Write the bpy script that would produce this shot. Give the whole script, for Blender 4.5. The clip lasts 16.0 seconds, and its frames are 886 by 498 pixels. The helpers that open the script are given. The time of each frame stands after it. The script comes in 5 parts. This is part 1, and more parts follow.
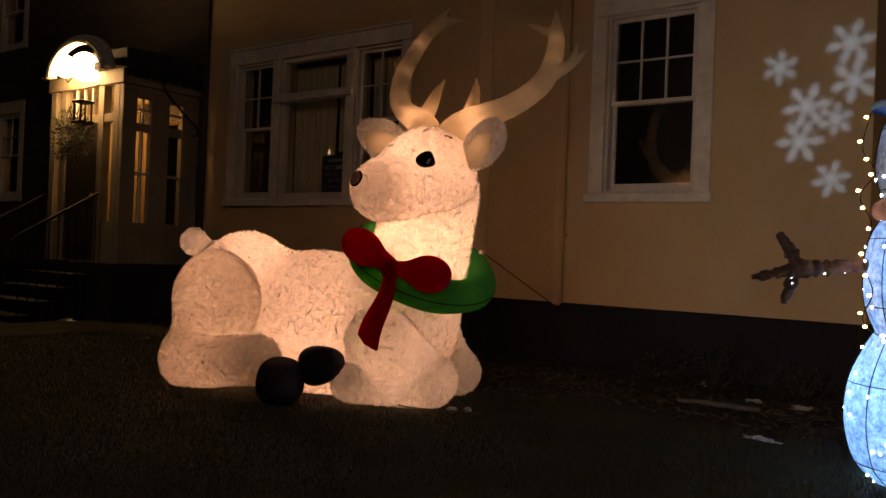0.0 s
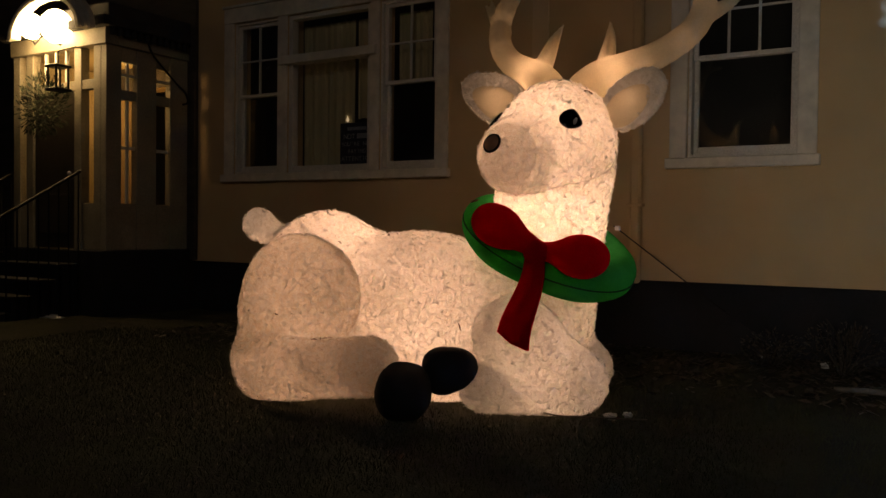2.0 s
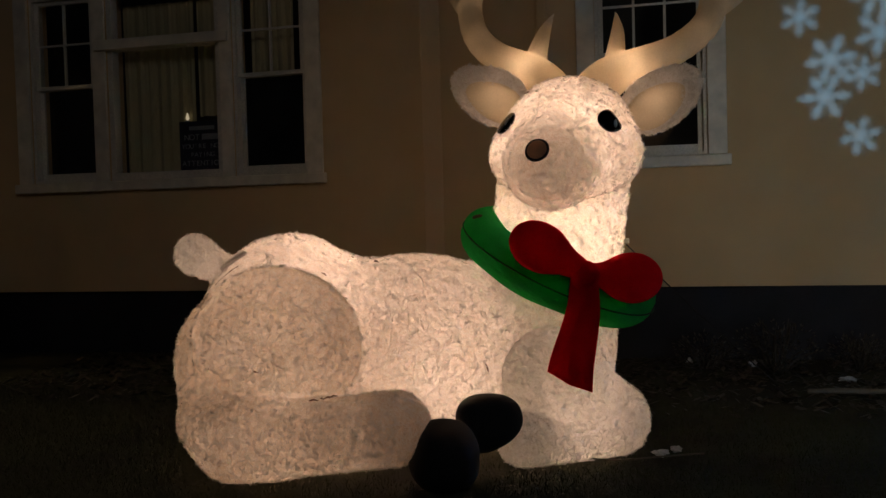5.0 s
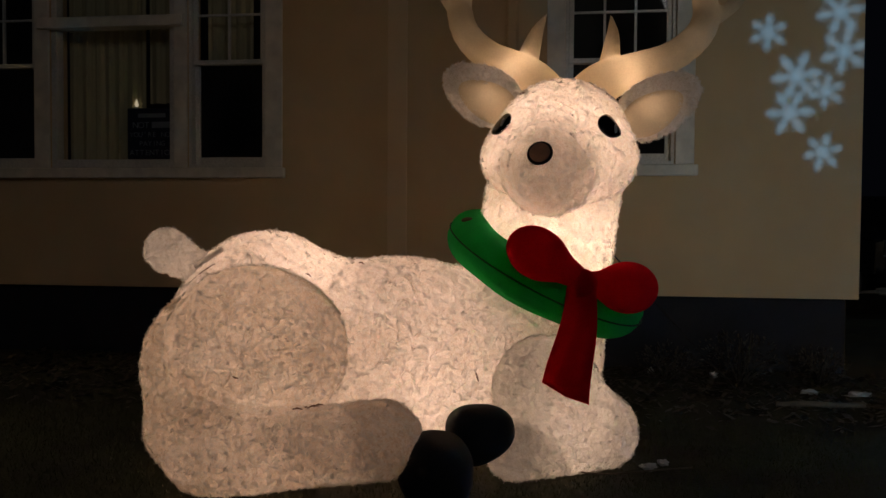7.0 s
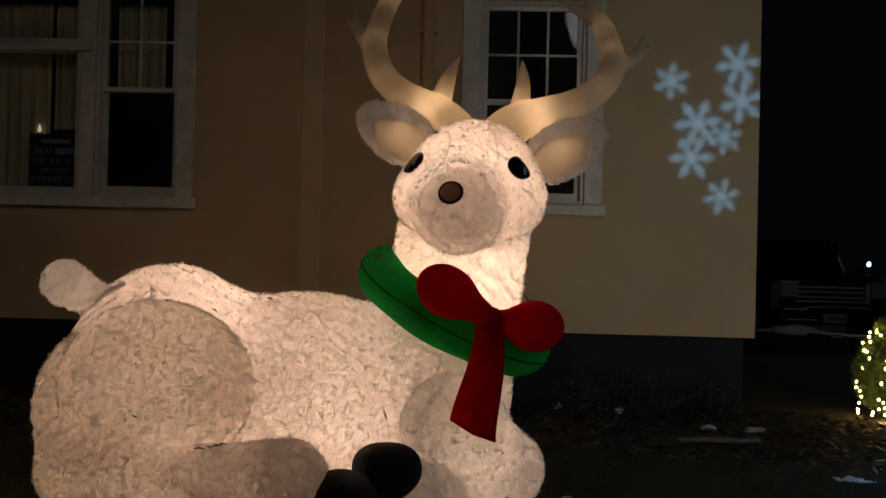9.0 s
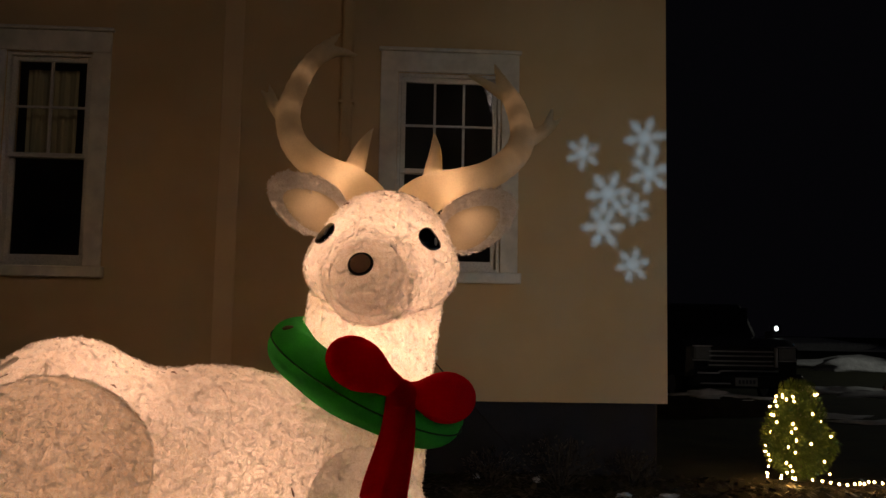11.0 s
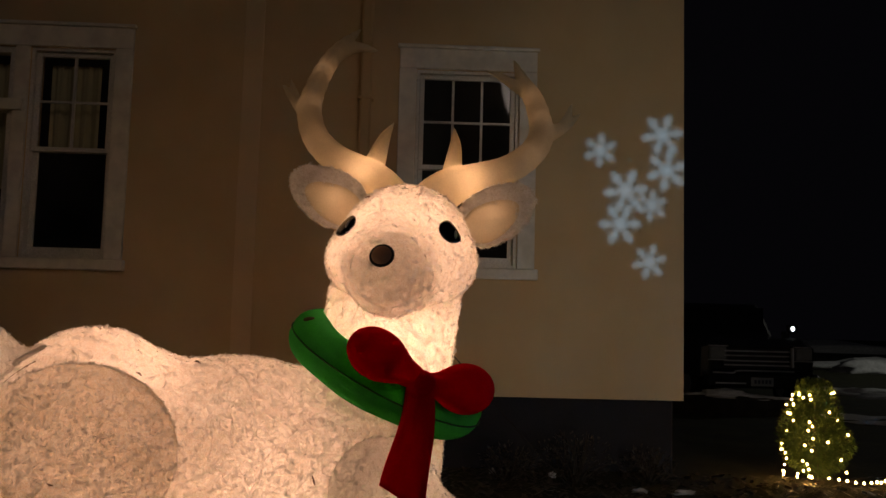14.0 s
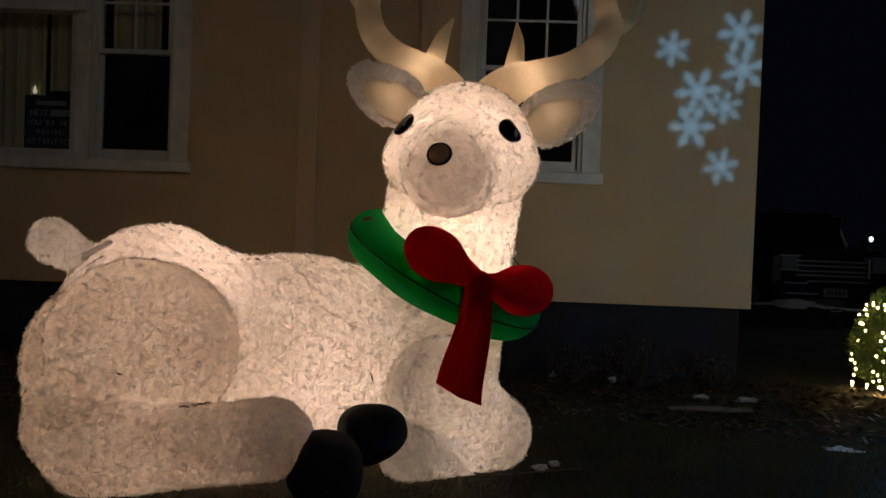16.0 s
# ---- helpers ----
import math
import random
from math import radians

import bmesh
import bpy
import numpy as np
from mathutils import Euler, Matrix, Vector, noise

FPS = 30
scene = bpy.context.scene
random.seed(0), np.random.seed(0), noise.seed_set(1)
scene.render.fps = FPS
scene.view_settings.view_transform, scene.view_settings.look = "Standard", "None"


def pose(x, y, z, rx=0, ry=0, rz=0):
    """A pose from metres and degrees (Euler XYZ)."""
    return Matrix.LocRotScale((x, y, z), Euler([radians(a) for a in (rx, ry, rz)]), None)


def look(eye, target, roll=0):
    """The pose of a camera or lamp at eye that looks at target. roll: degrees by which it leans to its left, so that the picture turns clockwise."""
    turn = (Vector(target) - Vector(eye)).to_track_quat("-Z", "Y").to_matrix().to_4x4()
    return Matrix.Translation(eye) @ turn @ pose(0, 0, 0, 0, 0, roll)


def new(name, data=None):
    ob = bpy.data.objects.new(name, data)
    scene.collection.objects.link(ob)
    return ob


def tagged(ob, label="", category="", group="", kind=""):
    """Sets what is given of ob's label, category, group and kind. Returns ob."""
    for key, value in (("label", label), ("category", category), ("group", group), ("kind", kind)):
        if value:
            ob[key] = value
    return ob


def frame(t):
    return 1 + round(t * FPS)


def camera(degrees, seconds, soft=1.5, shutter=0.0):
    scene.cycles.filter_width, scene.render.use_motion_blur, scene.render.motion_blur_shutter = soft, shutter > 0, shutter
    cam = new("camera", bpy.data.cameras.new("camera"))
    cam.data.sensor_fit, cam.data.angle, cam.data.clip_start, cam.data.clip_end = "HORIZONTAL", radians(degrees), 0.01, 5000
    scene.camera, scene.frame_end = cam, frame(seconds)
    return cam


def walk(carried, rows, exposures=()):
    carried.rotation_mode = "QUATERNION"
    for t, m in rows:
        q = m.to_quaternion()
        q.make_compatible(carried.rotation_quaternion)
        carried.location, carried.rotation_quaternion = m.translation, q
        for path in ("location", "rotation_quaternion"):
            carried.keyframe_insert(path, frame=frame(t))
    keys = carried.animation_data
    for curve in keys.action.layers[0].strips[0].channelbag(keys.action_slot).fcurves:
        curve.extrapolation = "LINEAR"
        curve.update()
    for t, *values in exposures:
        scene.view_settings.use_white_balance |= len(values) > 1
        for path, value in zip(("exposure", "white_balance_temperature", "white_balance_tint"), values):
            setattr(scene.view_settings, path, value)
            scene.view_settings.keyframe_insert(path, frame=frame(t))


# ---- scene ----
cam = camera(55.7, 16.0)
PATH = [
    (0, (-0.123, -0.079, 1.106), (-1.314, 1.528, 1.119), 2.3),
    (0.5, (-0.535, -0.06, 1.13), (-1.772, 1.512, 1.129), 1.8),
    (1, (-0.962, -0.108, 1.12), (-2.204, 1.459, 1.109), 0.7),
    (1.5, (-1.379, -0.084, 1.102), (-2.521, 1.558, 1.079), 0.2),
    (2, (-1.817, -0.019, 1.119), (-2.858, 1.688, 1.07), 0.7),
    (2.5, (-2.225, -0.052, 1.16), (-3.138, 1.726, 1.074), -1.1),
    (3, (-2.529, -0.015, 1.153), (-3.408, 1.779, 1.048), -0.3),
    (3.5, (-2.834, 0.127, 1.198), (-3.617, 1.964, 1.092), 0.1),
    (4, (-3.126, 0.12, 1.24), (-3.764, 2.013, 1.147), -1.2),
    (6.5, (-4.003, 0.279, 1.286), (-4.306, 2.255, 1.234), 0.3),
    (7, (-4.002, 0.286, 1.284), (-4.272, 2.267, 1.22), 0.4),
    (7.5, (-3.991, 0.293, 1.294), (-4.252, 2.275, 1.227), 0.7),
    (8, (-3.997, 0.307, 1.294), (-4.224, 2.293, 1.238), 1.3),
    (8.5, (-3.997, 0.291, 1.305), (-4.193, 2.282, 1.278), 1.5),
    (9, (-3.976, 0.271, 1.306), (-4.047, 2.27, 1.324), 1.4),
    (9.5, (-3.938, 0.28, 1.321), (-3.867, 2.277, 1.4), 1.1),
    (10, (-3.922, 0.265, 1.335), (-3.828, 2.26, 1.455), 1.0),
    (12.5, (-3.893, 0.286, 1.339), (-3.757, 2.27, 1.554), 1.2),
    (13, (-3.898, 0.282, 1.332), (-3.751, 2.265, 1.548), 1.2),
    (13.5, (-3.907, 0.264, 1.315), (-3.754, 2.248, 1.519), 1.2),
    (14, (-3.938, 0.233, 1.298), (-3.867, 2.224, 1.473), 1.5),
    (14.5, (-3.949, 0.252, 1.289), (-3.989, 2.247, 1.419), 1.9),
    (15, (-3.94, 0.266, 1.282), (-4.003, 2.264, 1.358), 1.9),
    (15.5, (-3.923, 0.268, 1.275), (-4.007, 2.267, 1.292), 1.6),
    (16, (-3.894, 0.303, 1.26), (-3.975, 2.301, 1.212), 2.1),
]
EXPOSURES = [(0, 0.02, 9300, 40), (1.0, 0.0, 8200, 24), (2.0, -0.03, 7600, 18), (3.5, -0.07, 6850, 13), (6.5, -0.08, 6150, 10), (8.5, -0.08, 6150, 10), (9.5, -0.07, 6600, 14), (10, -0.07, 7400, 19), (12.5, 0.1, 7800, 23),
             (13.0, 0.13, 7250, 16), (13.5, 0.08, 7550, 20), (14.0, 0.0, 7800, 23), (14.5, 0.0, 6900, 16), (15.5, -0.04, 6100, 9), (16, -0.05, 5850, 7)]
walk(cam, [(t, look(eye, target, roll)) for t, eye, target, roll in PATH], EXPOSURES)

# ---- light and sky ----
world = bpy.data.worlds.new("night")
scene.world = world
world.use_nodes = True
world.node_tree.nodes["Background"].inputs[0].default_value = (0.55, 0.6, 0.9, 1)
world.node_tree.nodes["Background"].inputs[1].default_value = 0.0022


def lamp(name, kind, m, power, color, size=0.05):
    data = bpy.data.lights.new(name, kind)
    data.energy, data.color = power, color
    data.shadow_soft_size = size
    ob = new(name, data)
    ob.matrix_basis = m
    return ob


WARM = (1.0, 0.69, 0.52)
# Unseen soft source added to stand for the lights across the street.
lamp("street_fill", "POINT", pose(0.5, -8.5, 8.5), 225, (1.0, 0.97, 0.92), 2.0)
# Unseen lamp added to brighten the far snow, lawn and truck.
lamp("far_yard_fill", "POINT", pose(14.0, 22.0, 6.0), 260, (0.85, 1.0, 0.92), 0.3)
lamp("bulb_rump", "POINT", pose(-5.36, 4.5, 0.88), 11, WARM, 0.05)
lamp("bulb_haunch", "POINT", pose(-5.35, 4.14, 0.25), 2.7, WARM, 0.05)
# Lamp added inside the front leg to brighten its plush.
lamp("fill_foreleg", "POINT", pose(-3.97, 4.62, 0.3), 3, WARM, 0.05)
lamp("bulb_belly", "POINT", pose(-4.72, 4.72, 0.5), 13.5, WARM, 0.06)
lamp("bulb_neck", "POINT", pose(-4.03, 4.88, 1.18), 13, WARM, 0.05)
lamp("bulb_head", "POINT", pose(-4.0, 4.76, 1.66), 8.5, WARM, 0.05)
# Weak unseen lamps added so antlers, hind leg, tail and ears glow.
lamp("fill_antler", "POINT", pose(-4.22, 5.07, 2.14), 0.8, WARM, 0.03)
lamp("fill_antler", "POINT", pose(-3.66, 5.02, 2.11), 0.8, WARM, 0.03)
lamp("fill_leg", "POINT", pose(-4.95, 4.0, 0.27), 0.6, WARM, 0.06)
lamp("fill_tail", "POINT", pose(-5.92, 4.33, 1.1), 0.45, WARM, 0.05)
lamp("fill_ear", "POINT", pose(-3.49, 4.95, 1.91), 0.3, WARM, 0.06)
lamp("fill_ear", "POINT", pose(-4.39, 4.91, 1.97), 0.3, WARM, 0.06)
for spot_at in ((-4.5, 5.17, 2.34), (-4.59, 5.3, 2.6), (-4.53, 5.42, 2.86), (-3.29, 5.15, 2.29), (-3.185, 5.29, 2.54), (-3.21, 5.39, 2.7)):
    lamp("fill_antler", "POINT", pose(*spot_at), 0.05, WARM, 0.05)
lamp("bulb_porch", "POINT", pose(-11.6, 6.2, 3.25), 30, (1.0, 0.68, 0.3), 0.12)
lamp("bulb_hall", "POINT", pose(-11.5, 7.4, 2.9), 12, (1.0, 0.6, 0.2), 0.1)
lamp("bulb_snowman", "POINT", pose(-0.71, 4.95, 0.45), 23, (0.22, 0.6, 1.0), 0.1)
lamp("bulb_snowman", "POINT", pose(-0.71, 4.95, 1.1), 8, (0.25, 0.62, 1.0), 0.08)


# ---- materials ----
def material(name):
    m = bpy.data.materials.new(name)
    m.use_nodes = True
    m.node_tree.nodes.clear()
    return m, m.node_tree.nodes, m.node_tree.links


def ramp(nodes, links, fac, a, b, lo=0.3, hi=0.7):
    r = nodes.new("ShaderNodeValToRGB")
    r.color_ramp.elements[0].position, r.color_ramp.elements[1].position = lo, hi
    r.color_ramp.elements[0].color, r.color_ramp.elements[1].color = (*a, 1), (*b, 1)
    links.new(fac, r.inputs[0])
    return r.outputs[0]


def tex(nodes, links, scale, detail=4.0, stretch=(1, 1, 1), rough=0.55):
    c = nodes.new("ShaderNodeTexCoord")
    mp = nodes.new("ShaderNodeMapping")
    mp.inputs["Scale"].default_value = stretch
    links.new(c.outputs["Object"], mp.inputs[0])
    n = nodes.new("ShaderNodeTexNoise")
    n.inputs["Scale"].default_value, n.inputs["Detail"].default_value = scale, detail
    n.inputs["Roughness"].default_value = rough
    links.new(mp.outputs[0], n.inputs["Vector"])
    return n.outputs["Fac"]


def mixed(nodes, links, a, b, fac=0.5, mode="MULTIPLY"):
    x = nodes.new("ShaderNodeMix")
    x.data_type, x.blend_type = "RGBA", mode
    x.inputs["Factor"].default_value = fac
    links.new(a, x.inputs["A"])
    links.new(b, x.inputs["B"])
    return x.outputs["Result"]


def bump(nodes, links, height, strength, dist):
    b = nodes.new("ShaderNodeBump")
    b.inputs["Strength"].default_value, b.inputs["Distance"].default_value = strength, dist
    links.new(height, b.inputs["Height"])
    return b.outputs[0]


def surface(name, a, b, scale=6, fine=60, rough=0.8, metal=0.0, relief=0.3, dist=0.004, coat=0.0, stretch=(1, 1, 1)):
    """A solid surface: two tones at a coarse and a fine scale, with fine relief."""
    m, nodes, links = material(name)
    p = nodes.new("ShaderNodeBsdfPrincipled")
    o = nodes.new("ShaderNodeOutputMaterial")
    links.new(p.outputs[0], o.inputs[0])
    coarse = ramp(nodes, links, tex(nodes, links, scale, 5, stretch), a, b)
    small = tex(nodes, links, fine, 3, stretch)
    grain = ramp(nodes, links, small, (0.78, 0.78, 0.78), (1, 1, 1), 0.3, 0.65)
    links.new(mixed(nodes, links, coarse, grain, 1.0), p.inputs["Base Color"])
    p.inputs["Roughness"].default_value, p.inputs["Metallic"].default_value = rough, metal
    p.inputs["Coat Weight"].default_value = coat
    if relief:
        links.new(bump(nodes, links, small, relief, dist), p.inputs["Normal"])
    return m


def fabric(name, a, b, through_color, share, scale=5.0, fine=105.0, relief=0.9, dist=0.008, pile=True):
    """Thin lit fabric: part of the light passes, part is thrown back."""
    m, nodes, links = material(name)
    o = nodes.new("ShaderNodeOutputMaterial")
    d = nodes.new("ShaderNodeBsdfDiffuse")
    t = nodes.new("ShaderNodeBsdfTranslucent")
    x = nodes.new("ShaderNodeMixShader")
    x.inputs[0].default_value = share
    links.new(d.outputs[0], x.inputs[1])
    links.new(t.outputs[0], x.inputs[2])
    links.new(x.outputs[0], o.inputs[0])
    coarse = ramp(nodes, links, tex(nodes, links, scale, 6, (1, 1, 1), 0.65), a, b, 0.32, 0.68)
    if pile:
        # matted pile: curled clumps, thin and thick by turns
        c = nodes.new("ShaderNodeTexCoord")
        n = nodes.new("ShaderNodeTexNoise")
        n.inputs["Scale"].default_value, n.inputs["Detail"].default_value = fine, 3.0
        n.inputs["Roughness"].default_value, n.inputs["Distortion"].default_value = 0.65, 1.0
        links.new(c.outputs["Object"], n.inputs["Vector"])
        height = n.outputs["Fac"]
        grain = ramp(nodes, links, height, (0.83, 0.79, 0.74), (1, 1, 1), 0.36, 0.58)
    else:
        height = tex(nodes, links, fine, 3)
        grain = ramp(nodes, links, height, (0.9, 0.9, 0.9), (1, 1, 1))
    col = mixed(nodes, links, coarse, grain, 1.0)
    links.new(col, d.inputs["Color"])
    rgb = nodes.new("ShaderNodeRGB")
    rgb.outputs[0].default_value = (*through_color, 1)
    links.new(mixed(nodes, links, rgb.outputs[0], col, 1.0), t.inputs["Color"])
    nrm = bump(nodes, links, height, relief, dist)
    links.new(nrm, d.inputs["Normal"])
    links.new(nrm, t.inputs["Normal"])
    return m


def glow(name, color, strength):
    m, nodes, links = material(name)
    e = nodes.new("ShaderNodeEmission")
    e.inputs[0].default_value, e.inputs[1].default_value = (*color, 1), strength
    o = nodes.new("ShaderNodeOutputMaterial")
    links.new(e.outputs[0], o.inputs[0])
    return m


def glass_material():
    m, nodes, links = material("window_glass")
    t = nodes.new("ShaderNodeBsdfTransparent")
    g = nodes.new("ShaderNodeBsdfGlossy")
    g.inputs["Roughness"].default_value = 0.03
    w = nodes.new("ShaderNodeLayerWeight")
    w.inputs[0].default_value = 0.5
    q = nodes.new("ShaderNodeMath")
    q.operation = "POWER"
    q.inputs[1].default_value = 4.0
    links.new(w.outputs["Facing"], q.inputs[0])
    f = nodes.new("ShaderNodeMath")
    f.operation = "MULTIPLY_ADD"
    f.inputs[1].default_value, f.inputs[2].default_value = 0.5, 0.04
    links.new(q.outputs[0], f.inputs[0])
    x = nodes.new("ShaderNodeMixShader")
    o = nodes.new("ShaderNodeOutputMaterial")
    links.new(f.outputs[0], x.inputs[0])
    links.new(t.outputs[0], x.inputs[1])
    links.new(g.outputs[0], x.inputs[2])
    # Faint diffuse colour mixed in for the reflected haze on the panes.
    haze = nodes.new("ShaderNodeBsdfDiffuse")
    haze.inputs[0].default_value = (0.6, 0.58, 0.52, 1)
    haze_mix = nodes.new("ShaderNodeMixShader")
    links.new(ramp(nodes, links, tex(nodes, links, 3.0, 5), (0.002, 0.002, 0.002), (0.012, 0.012, 0.012)), haze_mix.inputs[0])
    links.new(x.outputs[0], haze_mix.inputs[1])
    links.new(haze.outputs[0], haze_mix.inputs[2])
    links.new(haze_mix.outputs[0], o.inputs[0])
    return m


PLUSH = fabric("cream_plush", (0.8, 0.74, 0.67), (0.95, 0.92, 0.89), (0.97, 0.94, 0.91), 0.5, 3.2)
PLUSH_DOUBLE = fabric("doubled_cream_plush", (0.74, 0.66, 0.56), (0.93, 0.89, 0.84), (0.94, 0.89, 0.82), 0.43)
PLUSH_FACE = fabric("close_cream_plush", (0.78, 0.73, 0.68), (0.93, 0.9, 0.86), (0.94, 0.9, 0.85), 0.43)
PLUSH_WHITE = fabric("white_plush", (0.82, 0.8, 0.76), (0.95, 0.94, 0.92), (0.96, 0.94, 0.9), 0.42)
TUFT = fabric("plush_tufts", (0.93, 0.91, 0.88), (0.98, 0.97, 0.95), (1.0, 0.99, 0.97), 0.52, pile=False, relief=0)
VELOUR = fabric("tan_velour", (0.78, 0.7, 0.54), (0.86, 0.79, 0.63), (0.98, 0.91, 0.77), 0.5, pile=False, relief=0.15)
GREEN = fabric("green_nylon", (0.04, 0.44, 0.11), (0.06, 0.54, 0.15), (0.6, 1.0, 0.65), 0.45, pile=False, relief=0.15)
RED = fabric("red_nylon", (0.78, 0.01, 0.022), (0.88, 0.016, 0.03), (1.0, 0.7, 0.7), 0.42, pile=False, relief=0.15)
BLACK = surface("black_velour", (0.012, 0.012, 0.014), (0.02, 0.02, 0.022), 8, 120, 0.9, relief=0.3)
SEAM = surface("dark_seam", (0.01, 0.05, 0.015), (0.015, 0.07, 0.02), 8, 120, 0.9)
BROWN = surface("brown_thread", (0.12, 0.06, 0.035), (0.18, 0.09, 0.05), 20, 200, 0.9)
GLOSSY_BLACK = surface("glossy_black_plastic", (0.006, 0.006, 0.007), (0.01, 0.01, 0.012), 5, 40, 0.12, relief=0)
NOSE = fabric("brown_nose_velour", (0.5, 0.4, 0.33), (0.6, 0.48, 0.4), (1.0, 0.88, 0.78), 0.6, pile=False, relief=0.1)
STUCCO = surface("tan_stucco", (0.65, 0.465, 0.255), (0.73, 0.54, 0.31), 1.3, 170, 0.92, relief=0.5, dist=0.004)
BAND = surface("pale_stucco", (0.74, 0.55, 0.33), (0.8, 0.62, 0.4), 1.3, 170, 0.92, relief=0.5, dist=0.004)
# Dark brown tone for the far wing.
WING_DARK = surface("dark_wing_surface", (0.05, 0.042, 0.035), (0.085, 0.07, 0.056), 2.0, 50, 0.85, relief=0.3, stretch=(1, 1, 6))
CONCRETE = surface("dark_painted_foundation", (0.007, 0.008, 0.012), (0.015, 0.016, 0.022), 2.5, 60, 0.85, relief=0.5, dist=0.006)
PAINT = surface("off_white_paint", (0.76, 0.72, 0.62), (0.82, 0.78, 0.69), 2, 7, 0.55, relief=0.03)
# Porch paint, set darker than the trim paint above.
PORCH_PAINT = surface("darker_porch_paint", (0.26, 0.23, 0.17), (0.36, 0.32, 0.24), 3, 40, 0.6, relief=0.12)
SASH = surface("white_sash_paint", (0.66, 0.64, 0.58), (0.78, 0.75, 0.68), 4, 60, 0.45, relief=0.1)
# Near-black tone puts the darkness of the unlit rooms into the colour.
ROOM = surface("unlit_room_dark", (0.05, 0.045, 0.04), (0.07, 0.06, 0.05), 2, 30, 0.9, relief=0.1)
HALL = surface("hall_plaster", (0.5, 0.4, 0.22), (0.6, 0.48, 0.28), 2, 30, 0.9, relief=0.1)
CURTAIN = surface("cream_curtain", (0.5, 0.45, 0.26), (0.62, 0.55, 0.33), 3, 90, 0.9, relief=0.2, stretch=(3, 3, 0.3))
SHINGLE = surface("dark_roof_shingle", (0.02, 0.02, 0.022), (0.04, 0.04, 0.042), 4, 60, 0.9)
IRON = surface("black_iron", (0.012, 0.012, 0.012), (0.02, 0.02, 0.02), 8, 90, 0.5, metal=0.6)
DOOR = surface("dark_door_paint", (0.05, 0.04, 0.03), (0.07, 0.055, 0.04), 3, 60, 0.45, stretch=(1, 1, 0.2))
SOIL = surface("mulch_soil", (0.012, 0.010, 0.008), (0.035, 0.028, 0.02), 5, 40, 0.95, relief=0.9, dist=0.03)
BARK = surface("grey_bark", (0.10, 0.085, 0.065), (0.2, 0.17, 0.13), 9, 90, 0.9, relief=0.7, dist=0.008)
DARKTWIG = surface("dark_twig_bark", (0.03, 0.026, 0.02), (0.06, 0.05, 0.04), 9, 90, 0.9, relief=0)
LEAF = surface("dry_leaf", (0.02, 0.016, 0.012), (0.075, 0.058, 0.042), 12, 90, 0.38)
SNOW = surface("old_snow", (0.55, 0.57, 0.6), (0.8, 0.82, 0.85), 6, 60, 0.8, relief=0.8, dist=0.02)
NEEDLE = surface("conifer_needles", (0.05, 0.11, 0.02), (0.13, 0.21, 0.045), 9, 90, 0.8)
CHROME = surface("chrome", (0.6, 0.6, 0.62), (0.72, 0.72, 0.74), 8, 90, 0.45, metal=1.0, relief=0)
CARPAINT = surface("dark_car_paint", (0.010, 0.011, 0.014), (0.016, 0.017, 0.02), 3, 50, 0.25, relief=0, coat=0.6)
RUBBER = surface("tyre_rubber", (0.012, 0.012, 0.012), (0.02, 0.02, 0.02), 9, 90, 0.9)
LENS = surface("headlamp_lens", (0.14, 0.15, 0.16), (0.2, 0.21, 0.22), 9, 60, 0.4, relief=0)
GLINT = surface("eye_glint_grey", (0.45, 0.45, 0.45), (0.6, 0.6, 0.6), 9, 60, 0.3, relief=0)
SWAG = surface("dark_evergreen", (0.012, 0.02, 0.008), (0.03, 0.04, 0.014), 9, 60, 0.8, relief=0)
SIGN = surface("navy_sign_board", (0.010, 0.014, 0.03), (0.016, 0.02, 0.04), 6, 60, 0.5, relief=0)
LETTER = surface("sign_lettering", (0.2, 0.22, 0.25), (0.28, 0.3, 0.33), 9, 60, 0.6, relief=0)
WAX = surface("white_candle_wax", (0.75, 0.72, 0.62), (0.82, 0.79, 0.7), 9, 60, 0.5, relief=0)
TINSEL = surface("brown_tinsel", (0.05, 0.028, 0.02), (0.13, 0.075, 0.05), 25, 160, 0.35, metal=0.3, relief=0.9, dist=0.01)
BLUE_TINSEL = surface("blue_tinsel", (0.04, 0.14, 0.5), (0.12, 0.45, 0.95), 25, 160, 0.35, metal=0.3, relief=0.9, dist=0.01)
MESHCLOTH = fabric("white_iridescent_mesh", (0.16, 0.3, 0.5), (0.8, 0.92, 1.0), (0.55, 0.85, 1.0), 0.5, 26, 60, 0.9)
SCARF = fabric("dusty_pink_scarf_mesh", (0.45, 0.28, 0.24), (0.7, 0.5, 0.45), (1, 0.8, 0.7), 0.4, 14, 120, 0.9)
GLASS = glass_material()
BULB_WARM = glow("warm_bulb", (1.0, 0.58, 0.18), 45)
BULB_COOL = glow("cool_bulb", (0.55, 0.8, 1.0), 22)
BULB_PORCH = glow("porch_globe", (1.0, 0.74, 0.36), 30)
CANDLE_GLOW = glow("candle_bulb", (1.0, 0.8, 0.5), 0.45)
# Emission that imitates light caught by the truck's side mirror.
MIRROR_GLINT = glow("mirror_glint_glow", (0.7, 0.9, 1.0), 4.0)


# ---- builders ----
def thing(name, place, label, category, group="", kind=""):
    ob = new(name)
    ob.empty_display_size = 0.1
    ob.matrix_basis = pose(*place)
    return tagged(ob, label, category, group, kind)


def attach(ob, parent):
    ob.parent = parent
    if parent.parent is None:
        ob.matrix_parent_inverse = parent.matrix_basis.inverted()


